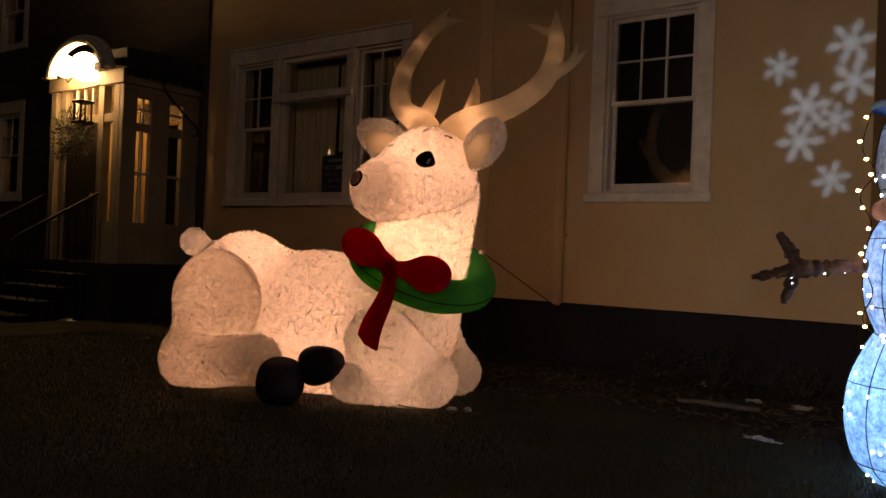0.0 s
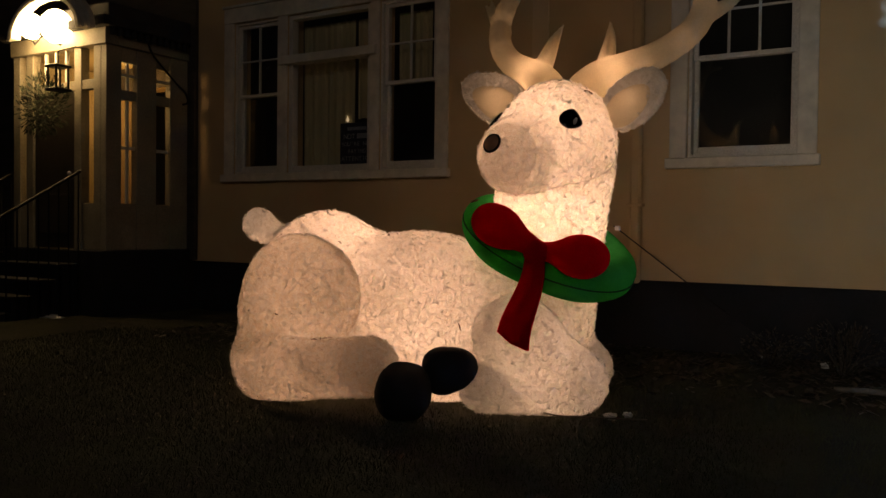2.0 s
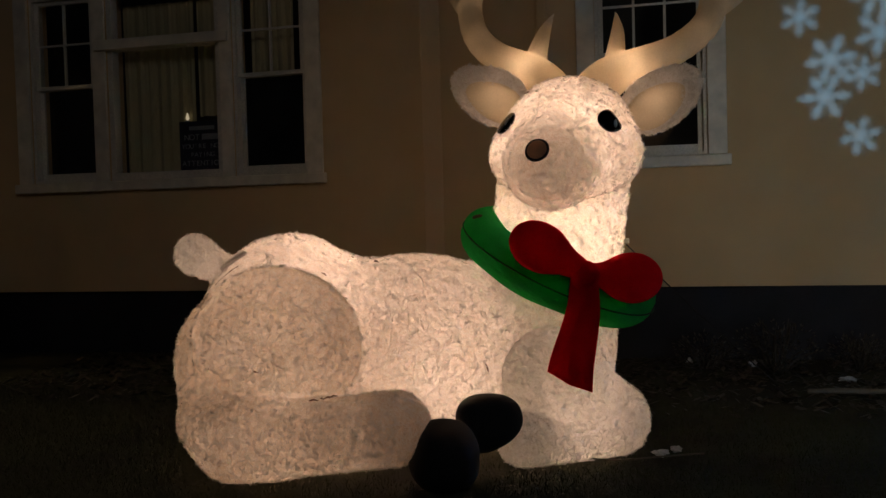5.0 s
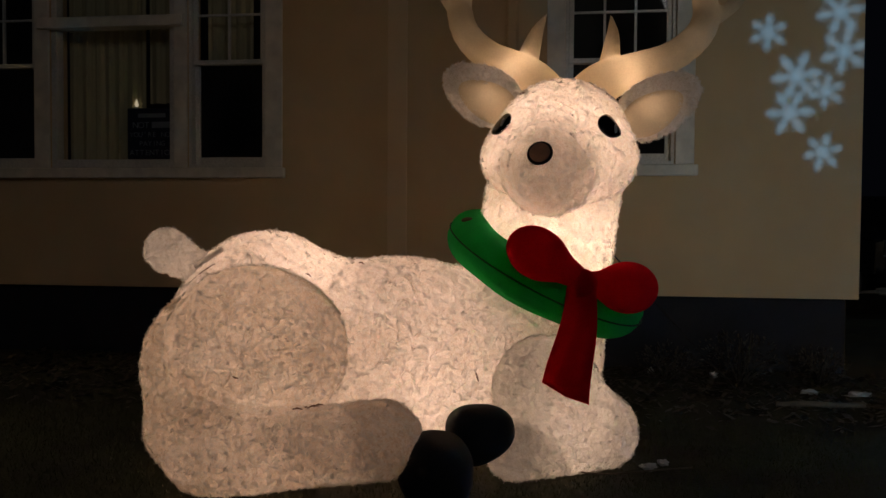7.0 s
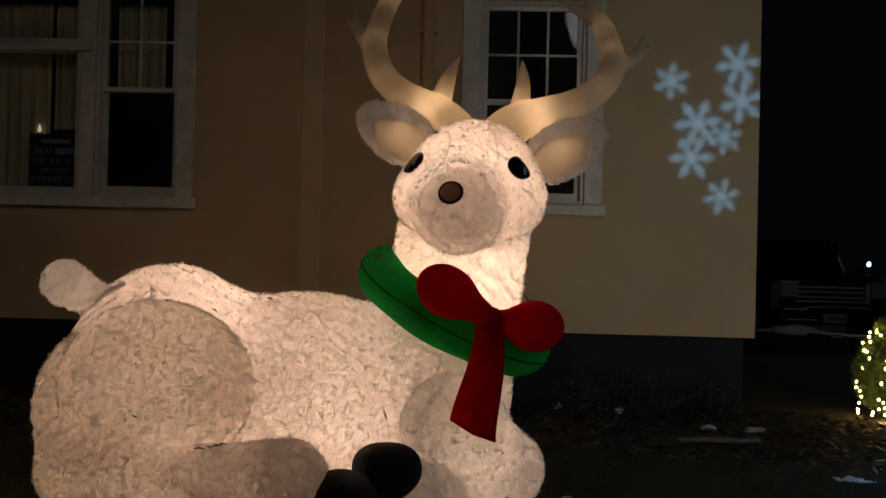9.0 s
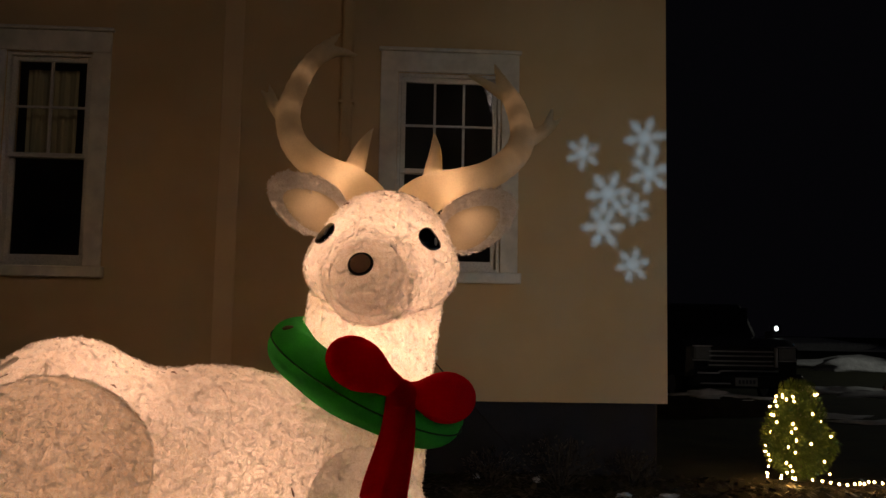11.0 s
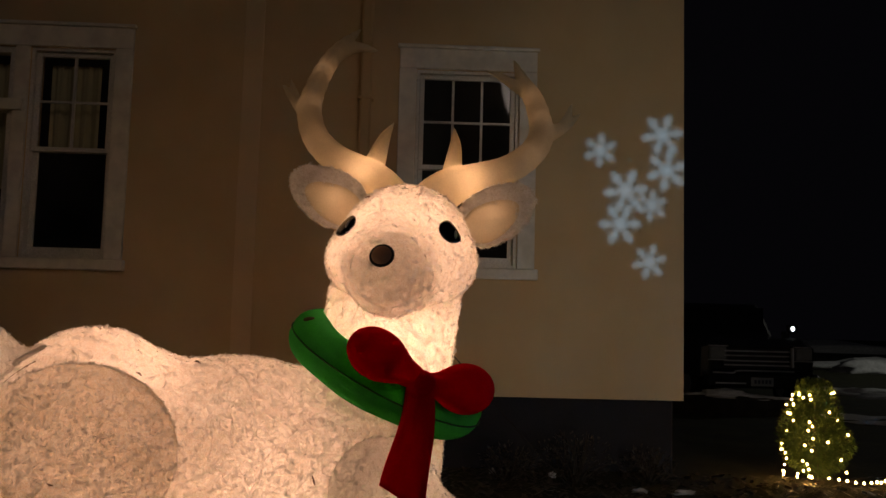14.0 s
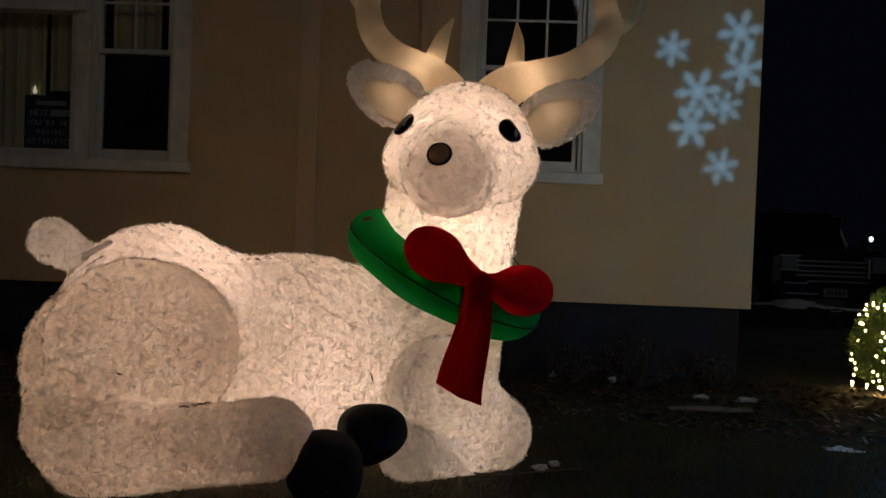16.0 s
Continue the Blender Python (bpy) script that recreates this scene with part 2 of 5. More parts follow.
def part(name, bm, mat, parent=None, label="", smooth=False):
    """Links a bmesh, built where it stands, as one mesh object."""
    me = bpy.data.meshes.new(name)
    bmesh.ops.recalc_face_normals(bm, faces=bm.faces)
    bm.to_mesh(me)
    bm.free()
    return finish(name, me, mat, parent, label, smooth)


def finish(name, me, mat, parent=None, label="", smooth=False):
    me.materials.append(mat)
    if smooth:
        me.polygons.foreach_set("use_smooth", np.ones(len(me.polygons), dtype=bool))
    ob = new(name, me)
    if parent is not None:
        attach(ob, parent)
    if label:
        ob["label"] = label
    return ob


def sheet(name, verts, faces, mat, parent=None, label="", smooth=False):
    me = bpy.data.meshes.new(name)
    me.from_pydata([tuple(v) for v in verts], [], [tuple(f) for f in faces])
    me.update()
    return finish(name, me, mat, parent, label, smooth)


def block(bm, a, b, bevel=0.0):
    """A box from corner a to corner b, with chamfered edges."""
    lo = [min(p, q) for p, q in zip(a, b)]
    hi = [max(p, q) for p, q in zip(a, b)]
    vs = [bm.verts.new((x, y, z)) for x in (lo[0], hi[0]) for y in (lo[1], hi[1]) for z in (lo[2], hi[2])]
    fs = [bm.faces.new([vs[i] for i in q]) for q in ((0, 1, 3, 2), (4, 6, 7, 5), (0, 4, 5, 1), (2, 3, 7, 6), (0, 2, 6, 4), (1, 5, 7, 3))]
    if bevel:
        es = list({e for f in fs for e in f.edges})
        bmesh.ops.bevel(bm, geom=es, offset=bevel, segments=1, affect="EDGES")
    return bm


def boxes(*pairs, bevel=0.0):
    bm = bmesh.new()
    for a, b in pairs:
        block(bm, a, b, bevel)
    return bm


def spline(points, n):
    """Points along a smooth curve through the given ones (any number of columns)."""
    p = np.array(points, float)
    p = np.vstack([2 * p[0] - p[1], p, 2 * p[-1] - p[-2]])
    out = []
    for i in range(1, len(p) - 2):
        for u in np.linspace(0, 1, n, endpoint=False):
            a, b, c, d = p[i - 1:i + 3]
            out.append(0.5 * (2 * b + (c - a) * u + (2 * a - 5 * b + 4 * c - d) * u * u + (3 * b - a - 3 * c + d) * u ** 3))
    out.append(p[-2])
    return np.array(out)


def tube(bm, points, radii, seg=10, cap=True):
    """A tapered tube along points."""
    pts = [Vector(p) for p in points]
    rings, up = [], Vector((0.13, 0.31, 0.94))
    for i, p in enumerate(pts):
        d = (pts[min(i + 1, len(pts) - 1)] - pts[max(i - 1, 0)]).normalized()
        a = (up - d * up.dot(d))
        a = a.normalized() if a.length > 1e-4 else d.orthogonal().normalized()
        up, b = a, d.cross(a)
        r = radii[i] if hasattr(radii, "__len__") else radii
        rings.append([bm.verts.new(p + (a * math.cos(2 * math.pi * k / seg) + b * math.sin(2 * math.pi * k / seg)) * r) for k in range(seg)])
    for q, r in zip(rings, rings[1:]):
        for k in range(seg):
            bm.faces.new((q[k], q[(k + 1) % seg], r[(k + 1) % seg], r[k]))
    if cap:
        bm.faces.new(rings[0][::-1])
        bm.faces.new(rings[-1])
    return bm


def ball(bm, c, r, m=None, sub=2):
    """An ellipsoid of radii r at c, turned by m."""
    mat = Matrix.Translation(c) @ (m or Matrix()) @ Matrix.Diagonal((*r, 1))
    bmesh.ops.create_icosphere(bm, subdivisions=sub, radius=1, matrix=mat)
    return bm


# Soft inflated forms: distance functions on a grid, skinned with quads.
def ell(c, r, m=None):
    c, r = np.array(c), np.array(r)
    turn = np.array(m.to_3x3()) if m else np.eye(3)

    def d(p):
        q = (p - c) @ turn
        a = np.linalg.norm(q / r, axis=-1)
        return a * (a - 1) / np.maximum(np.linalg.norm(q / r ** 2, axis=-1), 1e-6)
    return d


def cone(a, ra, b, rb):
    a, b = np.array(a, float), np.array(b, float)

    def d(p):
        t = np.clip(((p - a) @ (b - a)) / ((b - a) @ (b - a)), 0, 1)
        return np.linalg.norm(p - a - t[..., None] * (b - a), axis=-1) - (ra + (rb - ra) * t)
    return d


def melt(k, *ds):
    def d(p):
        x = ds[0](p)
        for f in ds[1:]:
            y = f(p)
            h = np.clip(0.5 + 0.5 * (y - x) / k, 0, 1)
            x = y + (x - y) * h - k * h * (1 - h)
        return x
    return d


def slope(d, p, e=0.004):
    g = np.stack([d(p + e * np.eye(3)[i]) - d(p - e * np.eye(3)[i]) for i in range(3)], -1)
    return g / np.maximum(np.linalg.norm(g, axis=-1, keepdims=True), 1e-9)


def onto(d, p):
    """The place on the skin of d nearest to p, and the direction outwards there."""
    p = np.array(p, float)
    for _ in range(8):
        p = p - slope(d, p) * d(p)
    return Vector(p), Vector(slope(d, p))


def skin(d, lo, hi, h):
    axes = [np.arange(a, b + h, h) for a, b in zip(lo, hi)]
    grid = np.stack(np.meshgrid(*axes, indexing="ij"), -1)
    f = d(grid)
    n = np.array(f.shape)
    total, count = np.zeros((*(n - 1), 3)), np.zeros(n - 1)
    corner = lambda o, v: v[o[0]:o[0] + n[0] - 1, o[1]:o[1] + n[1] - 1, o[2]:o[2] + n[2] - 1]
    for ax in range(3):
        for u in (0, 1):
            for w in (0, 1):
                o = [u, w]
                o.insert(ax, 0)
                e = list(o)
                e[ax] = 1
                fa, fb = corner(o, f), corner(e, f)
                hit = (fa < 0) != (fb < 0)
                t = np.where(hit, fa / np.where(hit, fa - fb, 1), 0)
                pa, pb = corner(o, grid), corner(e, grid)
                total += np.where(hit[..., None], pa + t[..., None] * (pb - pa), 0)
                count += hit
    live = count > 0
    ids = np.full(n - 1, -1)
    ids[live] = np.arange(live.sum())
    verts = total[live] / count[live][:, None]
    faces = []
    for ax in range(3):
        a, b = [i for i in range(3) if i != ax]
        s0, s1 = [slice(None)] * 3, [slice(None)] * 3
        s0[ax], s1[ax] = slice(0, -1), slice(1, None)
        for s in (s0, s1):
            s[a], s[b] = slice(1, -1), slice(1, -1)
        fa, fb = f[tuple(s0)], f[tuple(s1)]
        at = np.argwhere((fa < 0) != (fb < 0))
        inside = (fa < 0)[tuple(at.T)]
        at[:, a] += 1
        at[:, b] += 1
        q = []
        for da, db in ((-1, -1), (0, -1), (0, 0), (-1, 0)):
            c = at.copy()
            c[:, a] += da
            c[:, b] += db
            q.append(ids[tuple(c.T)])
        q = np.stack(q, 1)
        flip = inside if ax != 1 else ~inside
        q[~flip] = q[~flip][:, ::-1]
        faces.append(q)
    faces = np.concatenate(faces)
    return verts, faces[(faces >= 0).all(1)]


def waves(p, length, seed, n=14, stretch=(1, 1, 1)):
    """A smooth random field over points p with waves of about the given length."""
    rs = np.random.RandomState(seed)
    k = rs.randn(n, 3)
    k *= (2 * math.pi / length * rs.uniform(0.6, 1.4, n) / np.linalg.norm(k, axis=1))[:, None]
    out = np.zeros(len(p))
    for row, ph in zip(k / np.array(stretch), rs.uniform(0, 6.28, n)):
        out += np.sin(p @ row + ph)
    return out * math.sqrt(2.0 / n)


def fuzzy(verts, d, amount, wrinkle=0.0, crease=None):
    """Push the skin in and out: matted clumps of pile, soft folds and sharp pulled creases."""
    nrm = slope(d, verts)
    push = amount * (0.5 * waves(verts, 0.06, 3) + 0.5 * waves(verts, 0.034, 5))
    if wrinkle:
        fold = waves(verts, 0.24, 11, stretch=(0.55, 0.8, 1.7))
        where = np.clip(waves(verts, 0.5, 17), 0, 1)
        push += wrinkle * (0.1 * waves(verts, 0.3, 23) - where * np.exp(-(fold / 0.12) ** 2))
    if crease is not None:
        push -= crease(verts)
    return verts + nrm * push[:, None]


def finer(v, f):
    """Splits every quad in four."""
    e = np.sort(np.stack([f, np.roll(f, -1, 1)], -1).reshape(-1, 2), 1)
    u, at = np.unique(e[:, 0].astype(np.int64) * len(v) + e[:, 1], return_inverse=True)
    mids = (v[u // len(v)] + v[u % len(v)]) / 2
    at = len(v) + at.reshape(-1, 4)
    c = len(v) + len(mids) + np.arange(len(f))
    quads = [np.stack([f[:, i], at[:, i], c, at[:, i - 1]], 1) for i in range(4)]
    return np.vstack([v, mids, v[f].mean(1)]), np.concatenate(quads)


def tufted(v, f, density, length=0.021, width=0.0015):
    """Adds the pile: small pointed tufts that lean together in curls."""
    rs = np.random.RandomState(len(v))
    a, b, c, e = (v[f[:, i]] for i in range(4))
    n = np.cross(c - a, e - b)
    area = np.linalg.norm(n, axis=1) / 2
    n = n / np.maximum(2 * area, 1e-9)[:, None]
    pick = rs.choice(len(f), int(area.sum() * density), p=area / area.sum())
    s, t = rs.rand(2, len(pick), 1)
    base = (a[pick] * (1 - s) + b[pick] * s) * (1 - t) + (e[pick] * (1 - s) + c[pick] * s) * t
    curl = np.stack([waves(base, 0.055, 31 + i) for i in range(3)], 1)
    nap = np.array([0.2, -0.1, -0.45]) + 0.9 * curl + 0.3 * rs.randn(len(pick), 3)
    nn = n[pick]
    nap -= nn * (nap * nn).sum(1, keepdims=True)
    nap /= np.maximum(np.linalg.norm(nap, axis=1, keepdims=True), 1e-6)
    side = np.cross(nn, nap)
    lift = np.clip(0.34 + 0.14 * waves(base, 0.05, 41)[:, None] + 0.12 * rs.randn(len(pick), 1), 0.08, 0.95)
    up = (nap * 0.85 + nn * lift) * length * rs.uniform(0.6, 1.2, (len(pick), 1))
    w = side * width * rs.uniform(0.7, 1.3, (len(pick), 1))
    low = base - nn * 0.001
    k = len(v) + 4 * np.arange(len(pick))
    mid = low + up * 0.6
    quads = np.stack([k, k + 1, k + 2, k + 3], 1)
    pts = np.stack([low, mid + w, low + up, mid - w], 1).reshape(-1, 3)
    return np.vstack([v, pts]), np.vstack([f, quads])


def soft(name, d, lo, hi, h, mat, parent, label="", amount=0.0, wrinkle=0.0, opens=(), pile=0, crease=None):
    """opens: the forms whose air this one shares; the wall between them is left out."""
    v, f = skin(d, lo, hi, h)
    mid = v[f].mean(1)
    for other_form in opens:
        keep = other_form(mid) > -0.02
        f, mid = f[keep], mid[keep]
    used = np.unique(f)
    new_id = np.zeros(len(v), int)
    new_id[used] = np.arange(len(used))
    v, f = v[used], new_id[f]
    if pile:
        v, f = finer(v, f)
    if amount or wrinkle:
        v = fuzzy(v, d, amount, wrinkle, crease)
    count = len(f)
    if pile:
        v, f = tufted(v, f, pile)
    ob = sheet(name, v, f, mat, parent, label, True)
    if pile:
        ob.data.materials.append(TUFT)
        slot = np.zeros(len(f), np.int32)
        slot[count:] = 1
        ob.data.polygons.foreach_set("material_index", slot)
    return ob


def facing(normal, roll=0.0):
    """A turn that brings local z to the normal and keeps local y near upright."""
    n = Vector(normal).normalized()
    x = Vector((0, 0, 1)).cross(n).normalized()
    y = n.cross(x)
    m = Matrix((x, y, n)).transposed().to_4x4()
    return m @ pose(0, 0, 0, 0, 0, roll)


# ---- ground ----
def ground_height(x, y):
    return 0.025 * noise.noise(Vector((x * 0.6, y * 0.6, 0))) + 0.01 * noise.noise(Vector((x * 3, y * 3, 4)))


def build_ground():
    xs = np.concatenate([np.linspace(-90, -14, 16, endpoint=False), np.linspace(-14, 4, 150, endpoint=False), np.linspace(4, 90, 18)])
    ys = np.concatenate([np.linspace(-60, -1, 12, endpoint=False), np.linspace(-1, 9, 90, endpoint=False), np.linspace(9, 160, 20)])
    verts = [(x, y, ground_height(x, y)) for x in xs for y in ys]
    n = len(ys)
    faces = [(i * n + j, (i + 1) * n + j, (i + 1) * n + j + 1, i * n + j + 1) for i in range(len(xs) - 1) for j in range(n - 1)]
    m, nodes, links = material("lawn_and_soil")
    p = nodes.new("ShaderNodeBsdfPrincipled")
    o = nodes.new("ShaderNodeOutputMaterial")
    links.new(p.outputs[0], o.inputs[0])
    a = ramp(nodes, links, tex(nodes, links, 1.6, 6), (0.016, 0.014, 0.008), (0.05, 0.055, 0.018))
    fine = tex(nodes, links, 60, 4)
    g = ramp(nodes, links, fine, (0.5, 0.5, 0.5), (1, 1, 1))
    links.new(mixed(nodes, links, a, g, 1.0), p.inputs["Base Color"])
    p.inputs["Roughness"].default_value = 0.95
    links.new(bump(nodes, links, fine, 0.9, 0.02), p.inputs["Normal"])
    ob = sheet("ground", verts, faces, m, smooth=True)
    tagged(ob, "dark winter lawn running into bare soil", "ground", kind="structure")


build_ground()


# ---- house ----
WALL_Y, BASE_Z, TOP_Z, LEFT_X, RIGHT_X = 7.8, 0.65, 6.4, -20.0, -1.46


def pierced(name, x0, x1, z0, z1, y0, y1, holes, mat):
    """A wall between y0 and y1 with openings (x0, x1, z0, z1) that go through."""
    xs = sorted({x0, x1, *[h[0] for h in holes], *[h[1] for h in holes]})
    zs = sorted({z0, z1, *[h[2] for h in holes], *[h[3] for h in holes]})
    void = lambda i, j: not (0 <= i < len(xs) - 1 and 0 <= j < len(zs) - 1) or any(
        h[0] <= xs[i] and xs[i + 1] <= h[1] and h[2] <= zs[j] and zs[j + 1] <= h[3] for h in holes)
    bm = bmesh.new()
    for i in range(len(xs) - 1):
        for j in range(len(zs) - 1):
            if void(i, j):
                continue
            a, b, c, d = xs[i], xs[i + 1], zs[j], zs[j + 1]
            quads = [[(a, y0, c), (b, y0, c), (b, y0, d), (a, y0, d)], [(a, y1, c), (b, y1, c), (b, y1, d), (a, y1, d)]]
            for di, dj, p, q in ((-1, 0, (a, c), (a, d)), (1, 0, (b, c), (b, d)), (0, -1, (a, c), (b, c)), (0, 1, (a, d), (b, d))):
                if void(i + di, j + dj):
                    quads.append([(p[0], y0, p[1]), (q[0], y0, q[1]), (q[0], y1, q[1]), (p[0], y1, p[1])])
            for q in quads:
                bm.faces.new([bm.verts.new(v) for v in q])
    bmesh.ops.remove_doubles(bm, verts=bm.verts, dist=1e-5)
    return part(name, bm, mat)


RW = (-3.95, -3.0, 1.80, 3.62)
LW = ((-9.74, -8.99, 1.78, 3.70), (-8.84, -7.58, 1.78, 3.70), (-7.45, -6.69, 1.78, 3.70))
FW = ((-16.85, -15.95, 1.88, 3.45), (-16.9, -15.95, 4.75, 6.1))
PORCH_DOOR = (-12.1, -11.0, 0.82, 3.0)
front = pierced("wall_front", LEFT_X, RIGHT_X, BASE_Z, TOP_Z, WALL_Y, WALL_Y + 0.28, [RW, *LW, *FW, PORCH_DOOR], STUCCO)
tagged(front, "tan stucco house wall with tall sash windows", "wall", kind="structure")
# Thin dark sheet over the stucco that makes the far wing darker.
tagged(pierced("wall_wing", LEFT_X + 0.02, -10.42, BASE_Z + 0.01, TOP_Z - 0.01, WALL_Y - 0.016, WALL_Y - 0.002, [*FW, PORCH_DOOR], WING_DARK), "thin dark sheet over the far wing of the house", "wall", kind="structure")
tagged(part("trim_corner", boxes(((-10.5, WALL_Y - 0.06, BASE_Z + 0.01), (-10.4, WALL_Y - 0.003, TOP_Z - 0.01)), bevel=0.006), WING_DARK), "dark corner strip where the wing meets the stucco", "trim", kind="structure")
tagged(part("wall_side", boxes(((RIGHT_X - 0.28, WALL_Y + 0.28, BASE_Z), (RIGHT_X, 17.0, TOP_Z))), STUCCO), "tan stucco side wall of the house", "wall", kind="structure")
tagged(part("wall_back", boxes(((LEFT_X, 17.0, BASE_Z), (RIGHT_X, 17.28, TOP_Z)), ((LEFT_X, WALL_Y + 0.28, BASE_Z), (LEFT_X + 0.28, 17.0, TOP_Z))), STUCCO), "tan stucco back walls of the house", "wall", kind="structure")
tagged(part("foundation", boxes(((LEFT_X, WALL_Y + 0.06, -0.3), (RIGHT_X - 0.08, 17.2, BASE_Z - 0.004)), bevel=0.01), CONCRETE), "dark painted concrete foundation under the stucco", "foundation", kind="structure")
tagged(part("floor", boxes(((LEFT_X + 0.3, WALL_Y + 0.29, BASE_Z), (RIGHT_X - 0.3, 16.9, BASE_Z + 0.15))), ROOM), "room floor coloured dark for the unlit inside", "floor", kind="structure")
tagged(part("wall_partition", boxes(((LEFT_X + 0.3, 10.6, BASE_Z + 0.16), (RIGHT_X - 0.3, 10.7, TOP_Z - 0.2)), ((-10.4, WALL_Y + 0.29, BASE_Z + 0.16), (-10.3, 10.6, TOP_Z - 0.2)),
                                         ((-5.3, WALL_Y + 0.29, BASE_Z + 0.16), (-5.2, 10.6, TOP_Z - 0.2))), ROOM), "inner walls coloured dark for the unlit rooms", "wall", kind="structure")
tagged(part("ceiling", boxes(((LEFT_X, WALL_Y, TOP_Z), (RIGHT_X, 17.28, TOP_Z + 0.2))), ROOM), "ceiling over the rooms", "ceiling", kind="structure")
bm = bmesh.new()
roof = [bm.verts.new(v) for v in ((LEFT_X - 0.5, WALL_Y - 0.5, TOP_Z + 0.2), (RIGHT_X + 0.5, WALL_Y - 0.5, TOP_Z + 0.2), (RIGHT_X + 0.5, 17.8, TOP_Z + 0.2), (LEFT_X - 0.5, 17.8, TOP_Z + 0.2),
                                  (LEFT_X + 4, 12.5, TOP_Z + 3), (RIGHT_X - 4, 12.5, TOP_Z + 3))]
for q in ((0, 1, 5, 4), (1, 2, 5), (2, 3, 4, 5), (3, 0, 4), (3, 2, 1, 0)):
    bm.faces.new([roof[i] for i in q])
tagged(part("roof", bm, SHINGLE), "dark hipped shingle roof", "roof", kind="structure")
tagged(part("trim_band", boxes(((-5.54, WALL_Y - 0.018, BASE_Z + 0.004), (-5.36, WALL_Y - 0.001, TOP_Z - 0.01)), bevel=0.006), BAND), "narrow raised stucco band on the wall", "trim", kind="structure")


def casing(win, x0, x1, z0, z1, head=True):
    """Outer boards round an opening, with a projecting sill and a drip cap."""
    y, w = WALL_Y, 0.16
    part("side_casing", boxes(((x0 - w, y - 0.035, z0), (x0 - 0.002, y - 0.002, z1)), bevel=0.004), PAINT, win)
    part("side_casing", boxes(((x1 + 0.002, y - 0.035, z0), (x1 + w, y - 0.002, z1)), bevel=0.004), PAINT, win)
    part("head_casing", boxes(((x0 - w, y - 0.037, z1 + 0.002), (x1 + w, y - 0.002, z1 + 0.19)), bevel=0.004), PAINT, win)
    part("drip_cap", boxes(((x0 - w - 0.02, y - 0.06, z1 + 0.193), (x1 + w + 0.02, y - 0.002, z1 + 0.225)), bevel=0.006), PAINT, win)
    part("window_sill", boxes(((x0 - w - 0.03, y - 0.075, z0 - 0.1), (x1 + w + 0.03, y - 0.002, z0 - 0.003)), bevel=0.008), PAINT, win)


def sash_pair(win, x0, x1, z0, z1, cols, rows, meet):
    """A hung window: a divided upper sash and a plain lower one."""
    y = WALL_Y + 0.05
    part("jamb", boxes(((x0 + 0.001, y - 0.04, z0 + 0.001), (x0 + 0.03, y + 0.13, z1 - 0.001)), ((x1 - 0.03, y - 0.04, z0 + 0.001), (x1 - 0.001, y + 0.13, z1 - 0.001)),
                       ((x0 + 0.03, y - 0.04, z1 - 0.03), (x1 - 0.03, y + 0.13, z1 - 0.001)), ((x0 + 0.03, y - 0.04, z0 + 0.001), (x1 - 0.03, y + 0.13, z0 + 0.03))), SASH, win)
    a, b, c, d, s = x0 + 0.032, x1 - 0.032, z0 + 0.032, z1 - 0.032, 0.042
    up = part("upper_sash", boxes(((a, y, meet - 0.02), (a + s, y + 0.035, d)), ((b - s, y, meet - 0.02), (b, y + 0.035, d)), ((a + s, y, d - s), (b - s, y + 0.035, d)),
                                  ((a + s, y, meet - 0.02), (b - s, y + 0.035, meet + 0.022)), bevel=0.003), SASH, win)
    for i in range(1, cols):
        x = a + s + (b - a - 2 * s) * i / cols
        part("muntin", boxes(((x - 0.011, y + 0.004, meet + 0.023), (x + 0.011, y + 0.03, d - s - 0.001))), SASH, up)
    for j in range(1, rows):
        z = meet + 0.022 + (d - s - meet - 0.022) * j / rows
        part("muntin", boxes(((a + s + 0.001, y + 0.006, z - 0.010), (b - s - 0.001, y + 0.028, z + 0.010))), SASH, up)
    low = part("lower_sash", boxes(((a, y + 0.045, c), (a + s, y + 0.08, meet + 0.015)), ((b - s, y + 0.045, c), (b, y + 0.08, meet + 0.015)), ((a + s, y + 0.045, c), (b - s, y + 0.08, c + 0.07)),
                                   ((a + s, y + 0.045, meet - 0.02), (b - s, y + 0.08, meet + 0.015)), bevel=0.003), SASH, win)
    pane = part("pane", boxes(((a + s - 0.003, y + 0.014, meet + 0.02), (b - s + 0.003, y + 0.018, d - s + 0.003))), GLASS, up)
    pane.visible_shadow = False
    pane = part("pane", boxes(((a + s - 0.003, y + 0.06, c + 0.068), (b - s + 0.003, y + 0.064, meet - 0.018))), GLASS, low)
    pane.visible_shadow = False


win = thing("window_1", (-3.475, WALL_Y, 1.8), "white six-over-one sash window with dark panes", "window", kind="structure")
casing(win, *RW)
sash_pair(win, *RW, 3, 2, 2.72)

win = thing("window_2", (-8.2, WALL_Y, 1.78), "wide three-part window with a fixed pane between two sashes", "window", kind="structure")
casing(win, LW[0][0], LW[2][1], 1.78, 3.70)
sash_pair(win, *LW[0], 2, 2, 2.77)
sash_pair(win, *LW[2], 2, 2, 2.77)
for a, b in ((LW[0][1], LW[1][0]), (LW[1][1], LW[2][0])):
    part("mullion", boxes(((a + 0.002, WALL_Y - 0.033, 1.78), (b - 0.002, WALL_Y - 0.003, 3.70)), bevel=0.004), PAINT, win)
cx0, cx1 = LW[1][0], LW[1][1]
